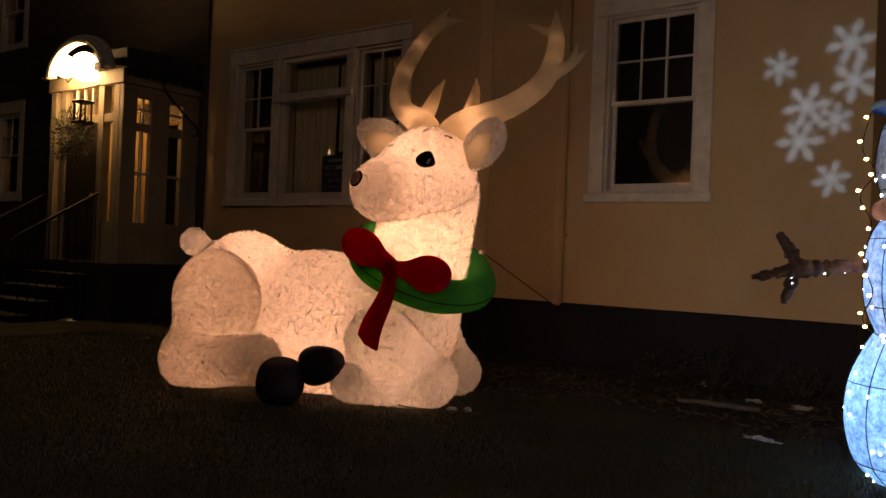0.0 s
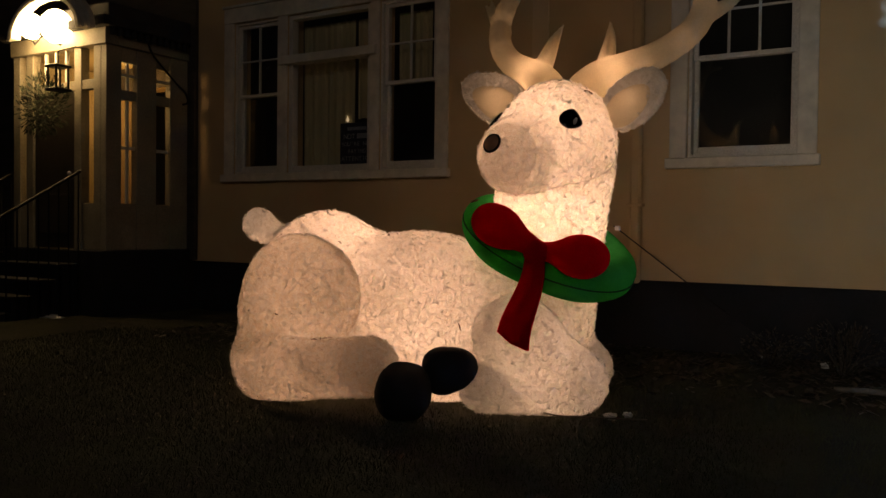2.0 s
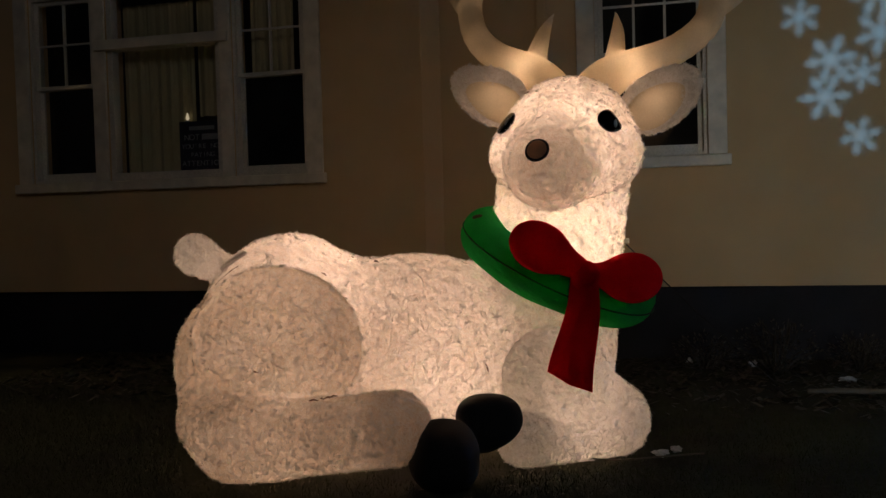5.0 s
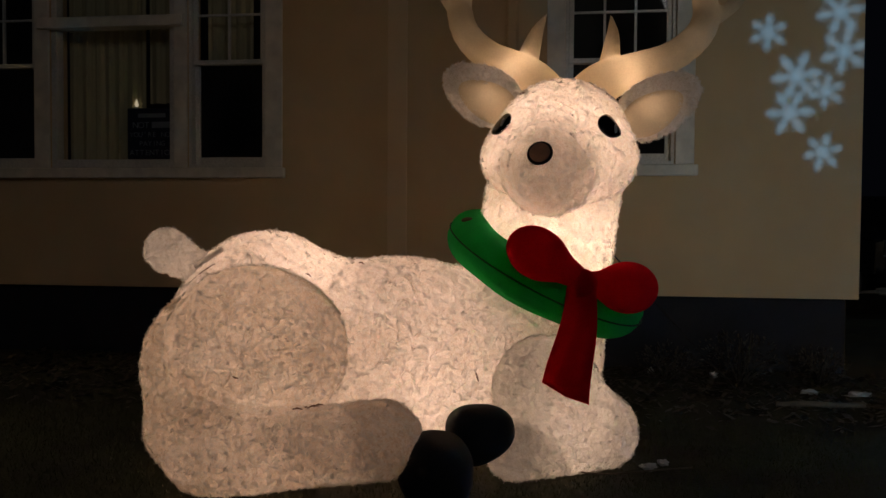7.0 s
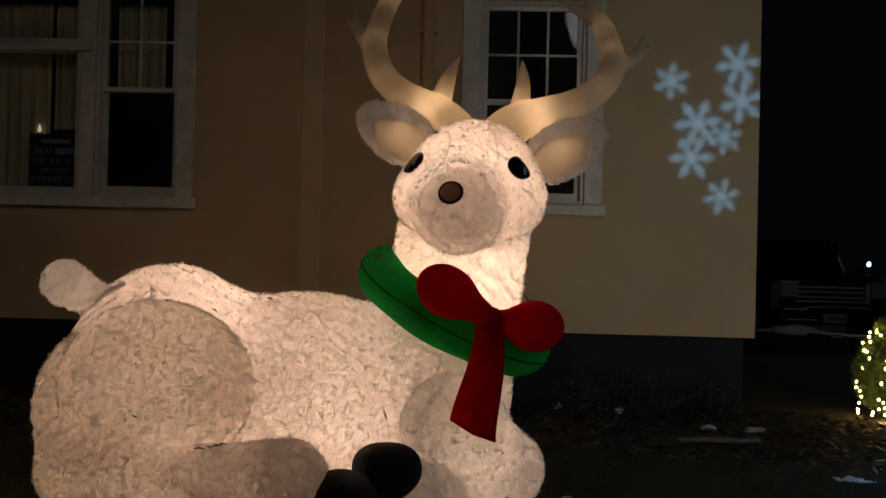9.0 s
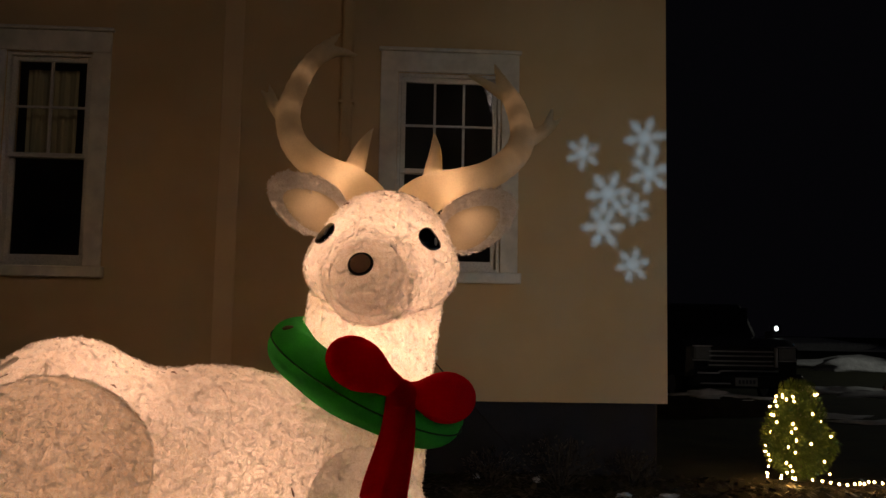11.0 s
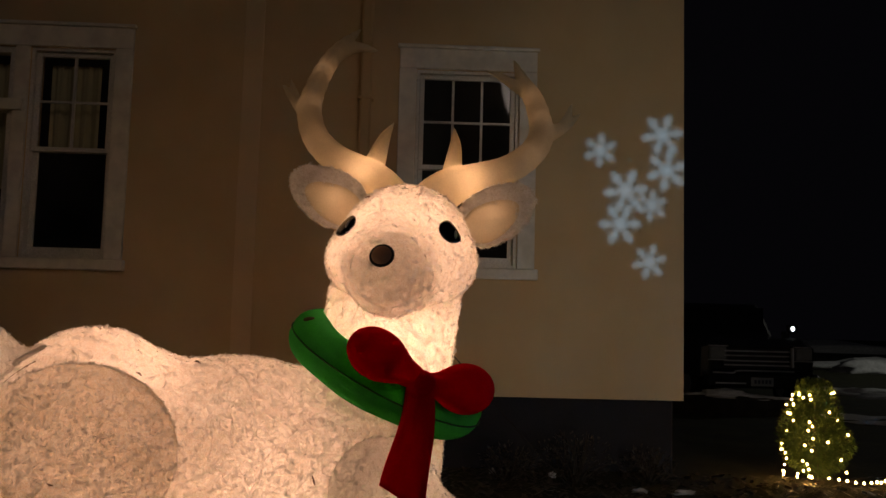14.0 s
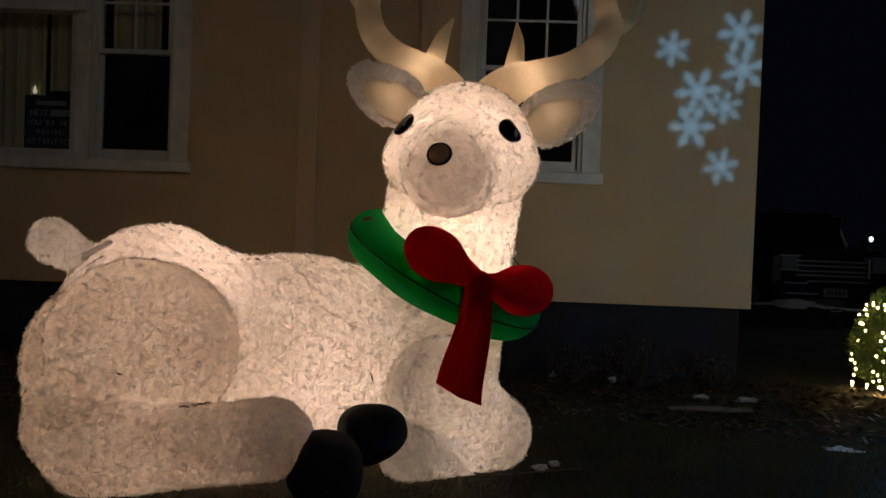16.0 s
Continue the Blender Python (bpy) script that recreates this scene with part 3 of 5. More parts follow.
part("window_frame", boxes(((cx0 + 0.001, WALL_Y + 0.01, 1.782), (cx0 + 0.06, WALL_Y + 0.12, 3.698)), ((cx1 - 0.06, WALL_Y + 0.01, 1.782), (cx1 - 0.001, WALL_Y + 0.12, 3.698)),
                           ((cx0 + 0.06, WALL_Y + 0.01, 3.64), (cx1 - 0.06, WALL_Y + 0.12, 3.698)), ((cx0 + 0.06, WALL_Y + 0.01, 1.782), (cx1 - 0.06, WALL_Y + 0.12, 1.86)), bevel=0.004), SASH, win)
part("transom_bar", boxes(((cx0 - 0.1, WALL_Y - 0.07, 3.10), (cx1 + 0.1, WALL_Y + 0.008, 3.2)), ((cx0 + 0.061, WALL_Y + 0.012, 3.1), (cx1 - 0.061, WALL_Y + 0.1, 3.19)), bevel=0.004), PAINT, win)
for a, b in ((1.862, 3.098), (3.192, 3.638)):
    pane = part("pane", boxes(((cx0 + 0.061, WALL_Y + 0.05, a), (cx1 - 0.061, WALL_Y + 0.055, b))), GLASS, win)
    pane.visible_shadow = False

for i, f in enumerate(FW):
    win = thing("window_%d" % (i + 3), ((f[0] + f[1]) / 2, WALL_Y, f[2]), "old sash window of the dark far wing", "window", kind="structure")
    casing(win, *f)
    sash_pair(win, *f, 2, 2, (f[2] + f[3]) / 2)


def curtain(x0, x1, z0, z1, y, label):
    n = int((x1 - x0) / 0.012)
    verts, faces = [], []
    for i in range(n + 1):
        x = x0 + (x1 - x0) * i / n
        for j in range(9):
            u = j / 8
            verts.append((x, y + 0.03 * math.sin(x * 52 + 0.5 * math.sin(x * 9)) * (0.4 + 0.6 * (1 - u)) + 0.008 * math.sin(x * 131), z0 + (z1 - z0) * u))
    for i in range(n):
        for j in range(8):
            faces.append((i * 9 + j, (i + 1) * 9 + j, (i + 1) * 9 + j + 1, i * 9 + j + 1))
    ob = sheet("curtain", verts, faces, CURTAIN, smooth=True)
    return tagged(ob, label, "curtain")


curtain(-8.8, -7.98, 1.87, 3.6, WALL_Y + 0.24, "cream pleated curtain drawn across part of the window")
curtain(-7.96, -7.5, 2.42, 3.6, WALL_Y + 0.25, "short cream curtain behind the window glass")
curtain(-7.36, -6.9, 2.8, 3.6, WALL_Y + 0.24, "cream curtain behind a small sash window")

# downspout
pipe = thing("downspout", (-4.41, WALL_Y - 0.06, BASE_Z), "tan painted downspout strapped to the stucco wall", "downspout")
part("pipe", boxes(((-4.465, WALL_Y - 0.095, 0.62), (-4.36, WALL_Y - 0.015, TOP_Z + 0.1)), bevel=0.02), STUCCO, pipe)
for z in (1.35, 3.3, 5.2):
    part("strap", boxes(((-4.485, WALL_Y - 0.1, z), (-4.34, WALL_Y - 0.001, z + 0.03)), bevel=0.004), STUCCO, pipe)

# sign and candle on the inner sill
sill = part("inner_sill", boxes(((cx0 + 0.02, WALL_Y + 0.125, 1.80), (cx1 - 0.02, WALL_Y + 0.38, 1.85)), bevel=0.006), SASH)
tagged(sill, "white inner window sill", "sill", kind="structure")
sign = thing("window_sign", (-7.85, WALL_Y + 0.15, 1.85), "navy board sign with pale lettering leaning in the window", "sign")
part("board", boxes(((-8.13, WALL_Y + 0.135, 1.852), (-7.63, WALL_Y + 0.15, 2.36)), bevel=0.003), SIGN, sign)


def letters(text, x, y, z, size, parent, mat):
    """Sign letters, each one a flat raised piece, centred on x."""
    step = size * 0.68
    for i, ch in enumerate(text):
        if ch == " ":
            continue
        c = bpy.data.curves.new("letter", "FONT")
        c.body, c.size, c.align_x, c.extrude = ch, size, "CENTER", 0.001
        ob = new("letter", c)
        me = bpy.data.meshes.new_from_object(ob.evaluated_get(bpy.context.evaluated_depsgraph_get()))
        bpy.data.objects.remove(ob)
        me.transform(pose(x + (i - (len(text) - 1) / 2) * step, y, z, 90, 0, 0))
        me.materials.clear()
        finish("letter", me, mat, parent)


letters("NOT", -7.99, WALL_Y + 0.1345, 2.17, 0.085, sign, LETTER)
letters("YOU'RE NOT", -7.88, WALL_Y + 0.1345, 2.085, 0.068, sign, LETTER)
letters("PAYING", -7.88, WALL_Y + 0.1345, 2.0, 0.066, sign, LETTER)
letters("ATTENTION", -7.88, WALL_Y + 0.1345, 1.91, 0.075, sign, LETTER)
part("lettering_bar", boxes(((-8.02, WALL_Y + 0.132, 2.27), (-7.74, WALL_Y + 0.1345, 2.31))), LETTER, sign)
part("lettering_bar", boxes(((-7.88, WALL_Y + 0.132, 2.17), (-7.67, WALL_Y + 0.1345, 2.23))), LETTER, sign)
candle = thing("electric_candle", (-8.07, WALL_Y + 0.2, 1.85), "white electric candle with a pointed bulb on the sill", "candle")
part("candle_stick", tube(bmesh.new(), [(-8.07, WALL_Y + 0.2, 1.852), (-8.07, WALL_Y + 0.2, 1.88), (-8.07, WALL_Y + 0.2, 1.885), (-8.07, WALL_Y + 0.2, 2.38)], [0.045, 0.045, 0.022, 0.02], 12), WAX, candle, smooth=True)
part("bulb", tube(bmesh.new(), [(-8.07, WALL_Y + 0.2, 2.381), (-8.07, WALL_Y + 0.2, 2.405), (-8.07, WALL_Y + 0.2, 2.46)], [0.01, 0.02, 0.003], 10), CANDLE_GLOW, candle, smooth=True)

# ---- porch ----
PX0, PX1, PY = -12.5, -10.6, 6.53
porch = thing("entrance_porch", ((PX0 + PX1) / 2, WALL_Y, 0), "cream wooden entrance porch with lit side windows and arched hood", "porch", kind="structure")
part("floor_slab", boxes(((PX0 - 0.1, PY - 0.1, -0.2), (PX1 + 0.08, WALL_Y + 0.05, 0.8)), bevel=0.01), CONCRETE, porch)


def stud(name, a, b, mat=None, parent=None, bevel=0.006):
    return part(name, boxes((a, b), bevel=bevel), mat or PORCH_PAINT, parent or porch)


# side wall, seen at an angle, with two tall lit windows
for y0, y1 in ((PY, PY + 0.22), (6.98, 7.28), (7.5, WALL_Y - 0.005)):
    stud("side_panel", (PX1 - 0.1, y0, 0.802), (PX1, y1, 3.3))
for y0, y1 in ((PY + 0.222, 6.978), (7.282, 7.498)):
    stud("lower_panel", (PX1 - 0.09, y0, 0.802), (PX1 - 0.01, y1, 1.38))
    stud("head_panel", (PX1 - 0.09, y0, 3.12), (PX1 - 0.01, y1, 3.3))
    stud("transom", (PX1 - 0.085, y0, 2.66), (PX1 - 0.015, y1, 2.78))
    stud("muntin", (PX1 - 0.07, y0, 2.05), (PX1 - 0.03, y1, 2.09), SASH)
    stud("muntin", (PX1 - 0.07, y0, 2.95), (PX1 - 0.03, y1, 2.985), SASH)
    pane = stud("pane", (PX1 - 0.052, y0, 1.38), (PX1 - 0.048, y1, 3.12), GLASS, bevel=0)
    pane.visible_shadow = False
    if y0 < 7:
        stud("muntin", (PX1 - 0.07, 6.85, 1.382), (PX1 - 0.032, 6.885, 3.118), SASH)
# front
for x0, x1 in ((PX0, PX0 + 0.14), (-12.22, -12.08), (-11.22, -11.08), (PX1 - 0.24, PX1 - 0.102)):
    stud("post", (x0, PY, 0.802), (x1, PY + 0.12, 3.3))
stud("lintel", (PX0 - 0.03, PY - 0.03, 3.302), (PX1 + 0.03, PY + 0.14, 3.5))
stud("side_lintel", (PX1 - 0.12, PY + 0.142, 3.302), (PX1 + 0.03, WALL_Y - 0.005, 3.5))
stud("transom", (PX0 + 0.142, PY + 0.01, 2.78), (PX1 - 0.242, PY + 0.1, 2.9))
for x0, x1 in ((PX0 + 0.142, -12.222), (-11.078, PX1 - 0.242)):
    stud("lower_panel", (x0, PY + 0.02, 0.802), (x1, PY + 0.09, 1.38))
    stud("pane", (x0, PY + 0.05, 1.382), (x1, PY + 0.055, 2.778), GLASS, bevel=0)
for k in range(4):
    x = -12.078 + 0.856 * k / 4
    stud("pane", (x, PY + 0.05, 2.902), (x + 0.2, PY + 0.055, 3.3), GLASS, bevel=0)
    stud("muntin", (x + 0.2, PY + 0.03, 2.902), (x + 0.23, PY + 0.08, 3.3), SASH)
stud("far_side_panel", (PX0, PY + 0.122, 0.802), (PX0 + 0.08, WALL_Y - 0.005, 3.3))
part("hall_lining", boxes(((PX0 + 0.09, WALL_Y - 0.03, 0.81), (-12.12, WALL_Y - 0.006, 3.29)), ((-10.98, WALL_Y - 0.03, 0.81), (PX1 - 0.11, WALL_Y - 0.006, 3.29)),
                          ((PX0 + 0.085, PY + 0.2, 0.81), (PX0 + 0.1, WALL_Y - 0.031, 3.29))), HALL, porch)
part("porch_ceiling", boxes(((PX0 + 0.01, PY + 0.15, 3.31), (PX1 - 0.13, WALL_Y - 0.01, 3.4))), HALL, porch)
door = part("door", boxes(((-12.07, PY + 0.03, 0.82), (-11.23, PY + 0.075, 2.77)), ((-11.98, PY + 0.015, 1.0), (-11.32, PY + 0.03, 1.5)), bevel=0.005), DOOR, porch, "dark painted front door")
part("door_handle", ball(bmesh.new(), (-11.3, PY - 0.01, 1.75), (0.03, 0.03, 0.03)), CHROME, door, smooth=True)
# roof of the porch with a scalloped dark edge, and the arched hood
part("porch_roof", boxes(((PX0 - 0.12, PY - 0.12, 3.503), (PX1 + 0.12, WALL_Y - 0.005, 3.62)), ((PX0 - 0.05, PY, 3.622), (PX1 + 0.05, WALL_Y - 0.005, 3.8)), bevel=0.01), SHINGLE, porch)
for k in range(12):
    y = PY + 0.02 + k * 0.1
    part("bracket", boxes(((PX1 + 0.032, y, 3.41), (PX1 + 0.1, y + 0.045, 3.5)), bevel=0.006), SHINGLE, porch)
bm = bmesh.new()
for k, (r, y0) in enumerate(((0.72, PY - 0.2), (0.66, PY - 0.23), (0.6, PY - 0.26))):
    ring = []
    for i in range(25):
        a = math.pi * i / 24
        x, z = -11.48 + r * 1.18 * math.cos(a), 3.47 + r * 0.76 * math.sin(a)
        x2, z2 = -11.48 + (r - 0.045) * 1.18 * math.cos(a), 3.47 + (r - 0.045) * 0.76 * math.sin(a)
        ring.append([bm.verts.new(v) for v in ((x, y0, z), (x, PY - 0.13, z), (x2, PY - 0.13, z2), (x2, y0, z2))])
    for p, q in zip(ring, ring[1:]):
        for i in range(4):
            bm.faces.new((p[i], q[i], q[(i + 1) % 4], p[(i + 1) % 4]))
part("arched_hood", bm, PAINT, porch, "cream arched hood over the entrance", smooth=False)
# stair rail and steps
for k in range(4):
    part("step", boxes(((-12.3, PY - 0.42 - 0.28 * k, -0.1), (-10.95, PY - 0.141 - 0.28 * k, 0.64 - 0.18 * k)), bevel=0.01), CONCRETE, porch)
rail = thing("stair_railing", (-10.9, PY - 0.6, 0), "black iron stair railing with thin upright bars", "railing")
for x in (-10.92, -12.32):
    for k in range(9):
        y = PY - 0.15 - k * 0.13
        part("baluster", tube(bmesh.new(), [(x, y, -0.02), (x, y, 1.75 - 0.075 * k)], 0.009, 6), IRON, rail)
    part("handrail", tube(bmesh.new(), [(x, PY - 0.13, 1.76), (x, PY - 1.22, 1.13), (x, PY - 1.3, 1.05)], 0.022, 8), IRON, rail)
hook = thing("iron_bracket", (-10.5, 7.4, 3.2), "thin black scrolled iron bracket beside the porch", "bracket")
part("rod", tube(bmesh.new(), spline([(-10.52, 7.08, 3.4), (-10.5, 7.15, 3.25), (-10.48, 7.5, 2.95), (-10.5, 7.66, 2.86), (-10.5, 7.7, 2.74), (-10.5, 7.62, 2.7)], 5), 0.014, 6), IRON, hook)
# two glowing globes under the hood, a dark hanging lantern and a swag of greenery
for x, z, r in ((-11.88, 3.62, 0.15), (-11.36, 3.56, 0.19)):
    g = thing("porch_light", (x, PY - 0.15, z), "glowing warm globe light on the porch front", "lamp", "porch lights")
    part("globe", ball(bmesh.new(), (x, PY - 0.15, z), (r, r, r * 1.1), sub=3), BULB_PORCH, g, smooth=True)
    part("arm", tube(bmesh.new(), [(x, PY - 0.03, z - 0.12), (x, PY - 0.1, z - 0.22), (x, PY - 0.15, z - r)], 0.015, 6), IRON, g)
lan = thing("hanging_lantern", (-11.1, PY - 0.3, 2.9), "small dark iron lantern hanging at the entrance", "lantern")
for dx in (-0.09, 0.07):
    for dy in (-0.09, 0.07):
        part("bar", boxes(((-11.1 + dx, PY - 0.3 + dy, 2.752), (-11.08 + dx, PY - 0.28 + dy, 2.998))), IRON, lan)
part("base", boxes(((-11.21, PY - 0.41, 2.72), (-10.99, PY - 0.19, 2.75)), bevel=0.005), IRON, lan)
part("cap", boxes(((-11.21, PY - 0.41, 3.0), (-10.99, PY - 0.19, 3.03)), bevel=0.005), IRON, lan)
part("hanger", tube(bmesh.new(), [(-11.1, PY - 0.3, 3.03), (-11.1, PY - 0.3, 3.2), (-11.1, PY - 0.06, 3.3)], 0.008, 6), IRON, lan)


def sprigs(c, r, count, length, width, seed, shape=None):
    """Many thin pointed leaves in a cloud."""
    rng = random.Random(seed)
    verts, faces = [], []
    for _ in range(count):
        while True:
            q = Vector([rng.uniform(-1, 1) for _ in range(3)])
            if q.length < 1 and (shape is None or shape(q)):
                break
        p = Vector(c) + Vector((q.x * r[0], q.y * r[1], q.z * r[2]))
        d = (Vector((q.x, q.y, q.z + 0.25)) + Vector([rng.uniform(-0.6, 0.6) for _ in range(3)])).normalized() * length * rng.uniform(0.6, 1.3)
        s = d.cross(Vector([rng.uniform(-1, 1) for _ in range(3)])).normalized() * width
        i = len(verts)
        verts += [p - s * 0.4, p + d * 0.5 - s, p + d, p + d * 0.5 + s]
        faces.append((i, i + 1, i + 2, i + 3))
    return verts, faces


wr = thing("door_swag", (-11.7, PY - 0.05, 2.7), "dark evergreen swag hanging over the front door", "swag")
sheet("greenery", *sprigs((-11.72, PY - 0.1, 2.62), (0.5, 0.12, 0.38), 900, 0.1, 0.008, 3), SWAG, wr)

# ---- inflatable reindeer ----
deer = thing("inflatable_reindeer", (-4.8, 4.6, 0), "lit cream plush inflatable reindeer lying on the lawn", "lawn decoration")
HEAD_ON = pose(0, 0, 0, 0, 0, 15)
body = melt(0.16, ell((-5.5, 4.5, 0.62), (0.52, 0.46, 0.61)), ell((-4.85, 4.68, 0.52), (0.75, 0.43, 0.58), HEAD_ON), ell((-4.2, 4.88, 0.5), (0.4, 0.4, 0.5)),
            cone((-4.15, 4.94, 0.6), 0.38, (-4.015, 5.0, 1.55), 0.365))
thigh = ell((-5.435, 4.14, 0.67), (0.448, 0.2, 0.4), pose(0, 0, 0, 0, 0, 4))
haunch = melt(0.02, melt(0.14, ell((-5.56, 4.22, 0.25), (0.45, 0.35, 0.25)), ell((-5.68, 4.36, 0.53), (0.43, 0.3, 0.43)), cone((-5.6, 4.0, 0.18), 0.175, (-4.78, 4.0, 0.295), 0.18)), thigh)
foreleg = melt(0.03, melt(0.1, ell((-4.06, 4.52, 0.46), (0.27, 0.17, 0.26), pose(0, 0, 0, 0, 0, 18)), cone((-4.0, 4.6, 0.36), 0.24, (-3.76, 4.76, 0.2), 0.185)),
               cone((-3.76, 4.73, 0.175), 0.175, (-4.2, 4.38, 0.165), 0.145))
other = melt(0.1, ell((-4.15, 5.2, 0.46), (0.27, 0.2, 0.28)), cone((-4.1, 5.22, 0.36), 0.22, (-3.93, 5.32, 0.19), 0.18))
head = melt(0.1, ell((-4.0, 4.84, 1.63), (0.415, 0.4, 0.28)), ell((-3.98, 4.92, 1.79), (0.33, 0.34, 0.27)), cone((-4.02, 4.75, 1.62), 0.26, (-4.045, 4.5, 1.56), 0.205),
            ell((-4.05, 4.47, 1.545), (0.213, 0.25, 0.207)))
face = ell((-4.05, 4.24, 1.55), (0.212, 0.3, 0.207))
tail = melt(0.05, ell((-5.965, 4.31, 1.135), (0.105, 0.095, 0.105)), cone((-5.96, 4.31, 1.13), 0.095, (-5.78, 4.38, 1.01), 0.085))


def pulled(centre, inner, outer, count, depth, seed):
    """Creases that run in to the middle of a sewn disc, and a gathered ring at its rim."""
    def d(p):
        x, z = p[:, 0] - centre[0], p[:, 2] - centre[1]
        r, a = np.hypot(x, z), np.arctan2(z, x)
        wob = 0.25 * waves(p, 0.16, seed)
        line = np.exp(-(np.sin(a * count / 2 + wob + 2 * np.sin(a * 3 + seed)) / 0.16) ** 2)
        some = np.clip(0.4 + waves(p, 0.2, seed + 1), 0, 1)
        span = np.clip((r - inner) / 0.08, 0, 1) * np.clip((outer - r) / 0.05, 0, 1)
        return np.where(p[:, 1] < 4.55, depth * line * some * span, 0.0)
    return d


def seamed(form, depth, width):
    """A sewn groove where another form meets this one."""
    return lambda p: depth * np.exp(-(form(p) / width) ** 2)


soft("body", body, (-6.2, 3.9, -0.02), (-3.4, 5.5, 2.0), 0.013, PLUSH, deer, amount=0.0026, wrinkle=0.014, opens=(haunch, foreleg, other, head, tail), pile=34000)
soft("hind_leg", haunch, (-6.2, 3.6, -0.06), (-4.5, 4.8, 1.2), 0.013, PLUSH_DOUBLE, deer, amount=0.0026, wrinkle=0.005, crease=pulled((-5.42, 0.66), 0.03, 0.34, 13, 0.012, 61), opens=(body,), pile=34000)
soft("front_leg", foreleg, (-4.6, 4.1, -0.05), (-3.4, 5.1, 0.9), 0.013, PLUSH_WHITE, deer, amount=0.0026, wrinkle=0.008, crease=pulled((-4.04, 0.46), 0.03, 0.2, 11, 0.009, 71), opens=(body,), pile=34000)
soft("front_leg", other, (-4.6, 4.8, -0.05), (-3.6, 5.7, 0.9), 0.018, PLUSH_WHITE, deer, amount=0.0026, opens=(body,), pile=34000)
soft("tail", tail, (-6.3, 4.1, 0.85), (-5.6, 4.6, 1.4), 0.012, PLUSH_WHITE, deer, amount=0.0026, opens=(body,), pile=34000)


def hoof(c, r, turn):
    m = pose(*c) @ turn
    bm = bmesh.new()
    bmesh.ops.create_icosphere(bm, subdivisions=4, radius=1)
    for v in bm.verts:
        p = v.co
        for i in range(3):
            p[i] = math.copysign(abs(p[i]) ** 0.8, p[i]) * r[i]
        s = 1 - 0.22 * (p[0] / r[0])
        p[1], p[2] = p[1] * s, p[2] * s
        v.co = p + p.normalized() * 0.006 * noise.noise(p * 9)
    bm.transform(m)
    return bm


part("hoof", hoof((-4.52, 3.98, 0.165), (0.18, 0.16, 0.165), pose(0, 0, 0, 0, 0, -60)), BLACK, deer, "black velour hoof", smooth=True)
part("hoof", hoof((-4.35, 4.24, 0.285), (0.165, 0.13, 0.135), pose(0, 0, 0, 0, -12, 25)), BLACK, deer, "black velour hoof", smooth=True)

ear_forms = []


def ear(c, along, r, normal, label):
    """A cupped ear: a plush leaf shape with a tan lining set into its face."""
    n = Vector(normal).normalized()
    a = Vector(along).normalized()
    a = (a - n * a.dot(n)).normalized()
    b = n.cross(a)
    m = Matrix((a, b, n)).transposed().to_4x4()
    low = -0.16 * r[1] * math.copysign(1, b.z)

    def shape(p):
        q = (p - np.array(c)) @ np.array(m.to_3x3())
        x, y, z = q[..., 0], q[..., 1], q[..., 2]
        w = r[1] * np.clip(1 - 0.14 * np.clip(x / r[0], -1, 1), 0.3, 2)
        zc = 0.9 * (x ** 2 / r[0] + y ** 2 / r[1]) * 0.35
        k = np.sqrt((x / r[0]) ** 2 + (y / w) ** 2 + ((z - zc) / r[2]) ** 2)
        return (k - 1) * r[2]

    def lining(p):
        q = (p - np.array(c)) @ np.array(m.to_3x3())
        x, y, z = q[..., 0], q[..., 1], q[..., 2]
        w = r[1] * 0.6 * (1 - 0.2 * np.clip((x + 0.16 * r[0]) / (0.66 * r[0]), -1, 1))
        ring = np.sqrt(((x + 0.16 * r[0]) / (0.66 * r[0])) ** 2 + ((y - low) / w) ** 2) - 1
        return np.where(z > 0.9 * (x ** 2 / r[0] + y ** 2 / r[1]) * 0.35, ring, 1.0)
    lo, hi = [v - 0.36 for v in c], [v + 0.36 for v in c]
    ob = soft("ear", shape, lo, hi, 0.012, PLUSH_WHITE, deer, label, amount=0.0026, pile=34000, opens=(head, lining))
    ear_forms.append(shape)
    bm = bmesh.new()
    bmesh.ops.create_circle(bm, cap_ends=True, segments=40, radius=1)
    bmesh.ops.subdivide_edges(bm, edges=bm.edges, cuts=1)
    bmesh.ops.poke(bm, faces=bm.faces)
    bmesh.ops.subdivide_edges(bm, edges=bm.edges, cuts=3, use_grid_fill=True)
    for v in bm.verts:
        x, y = v.co.x * r[0] * 0.72 - 0.16 * r[0], v.co.y * r[1] * 0.66 * (1 - 0.2 * v.co.x) + low
        zc = 0.9 * (x ** 2 / r[0] + y ** 2 / r[1]) * 0.35
        w = r[1] * (1 - 0.14 * x / r[0])
        k = max(0.0, 1 - (x / r[0]) ** 2 - (y / w) ** 2)
        v.co = (x, y, zc + r[2] * math.sqrt(k) + 0.006)
    bm.transform(Matrix.Translation(c) @ m)
    part("ear_lining", bm, VELOUR, ob, "smooth tan ear lining", smooth=True)


ear((-3.46, 4.94, 1.915), (0.85, 0.1, 0.42), (0.24, 0.16, 0.075), (-0.3, -0.95, 0.0), "plush ear with a tan lining")
ear((-4.42, 4.9, 1.98), (-0.85, 0.1, 0.42), (0.235, 0.155, 0.075), (0.15, -0.98, 0.0), "plush ear with a tan lining")


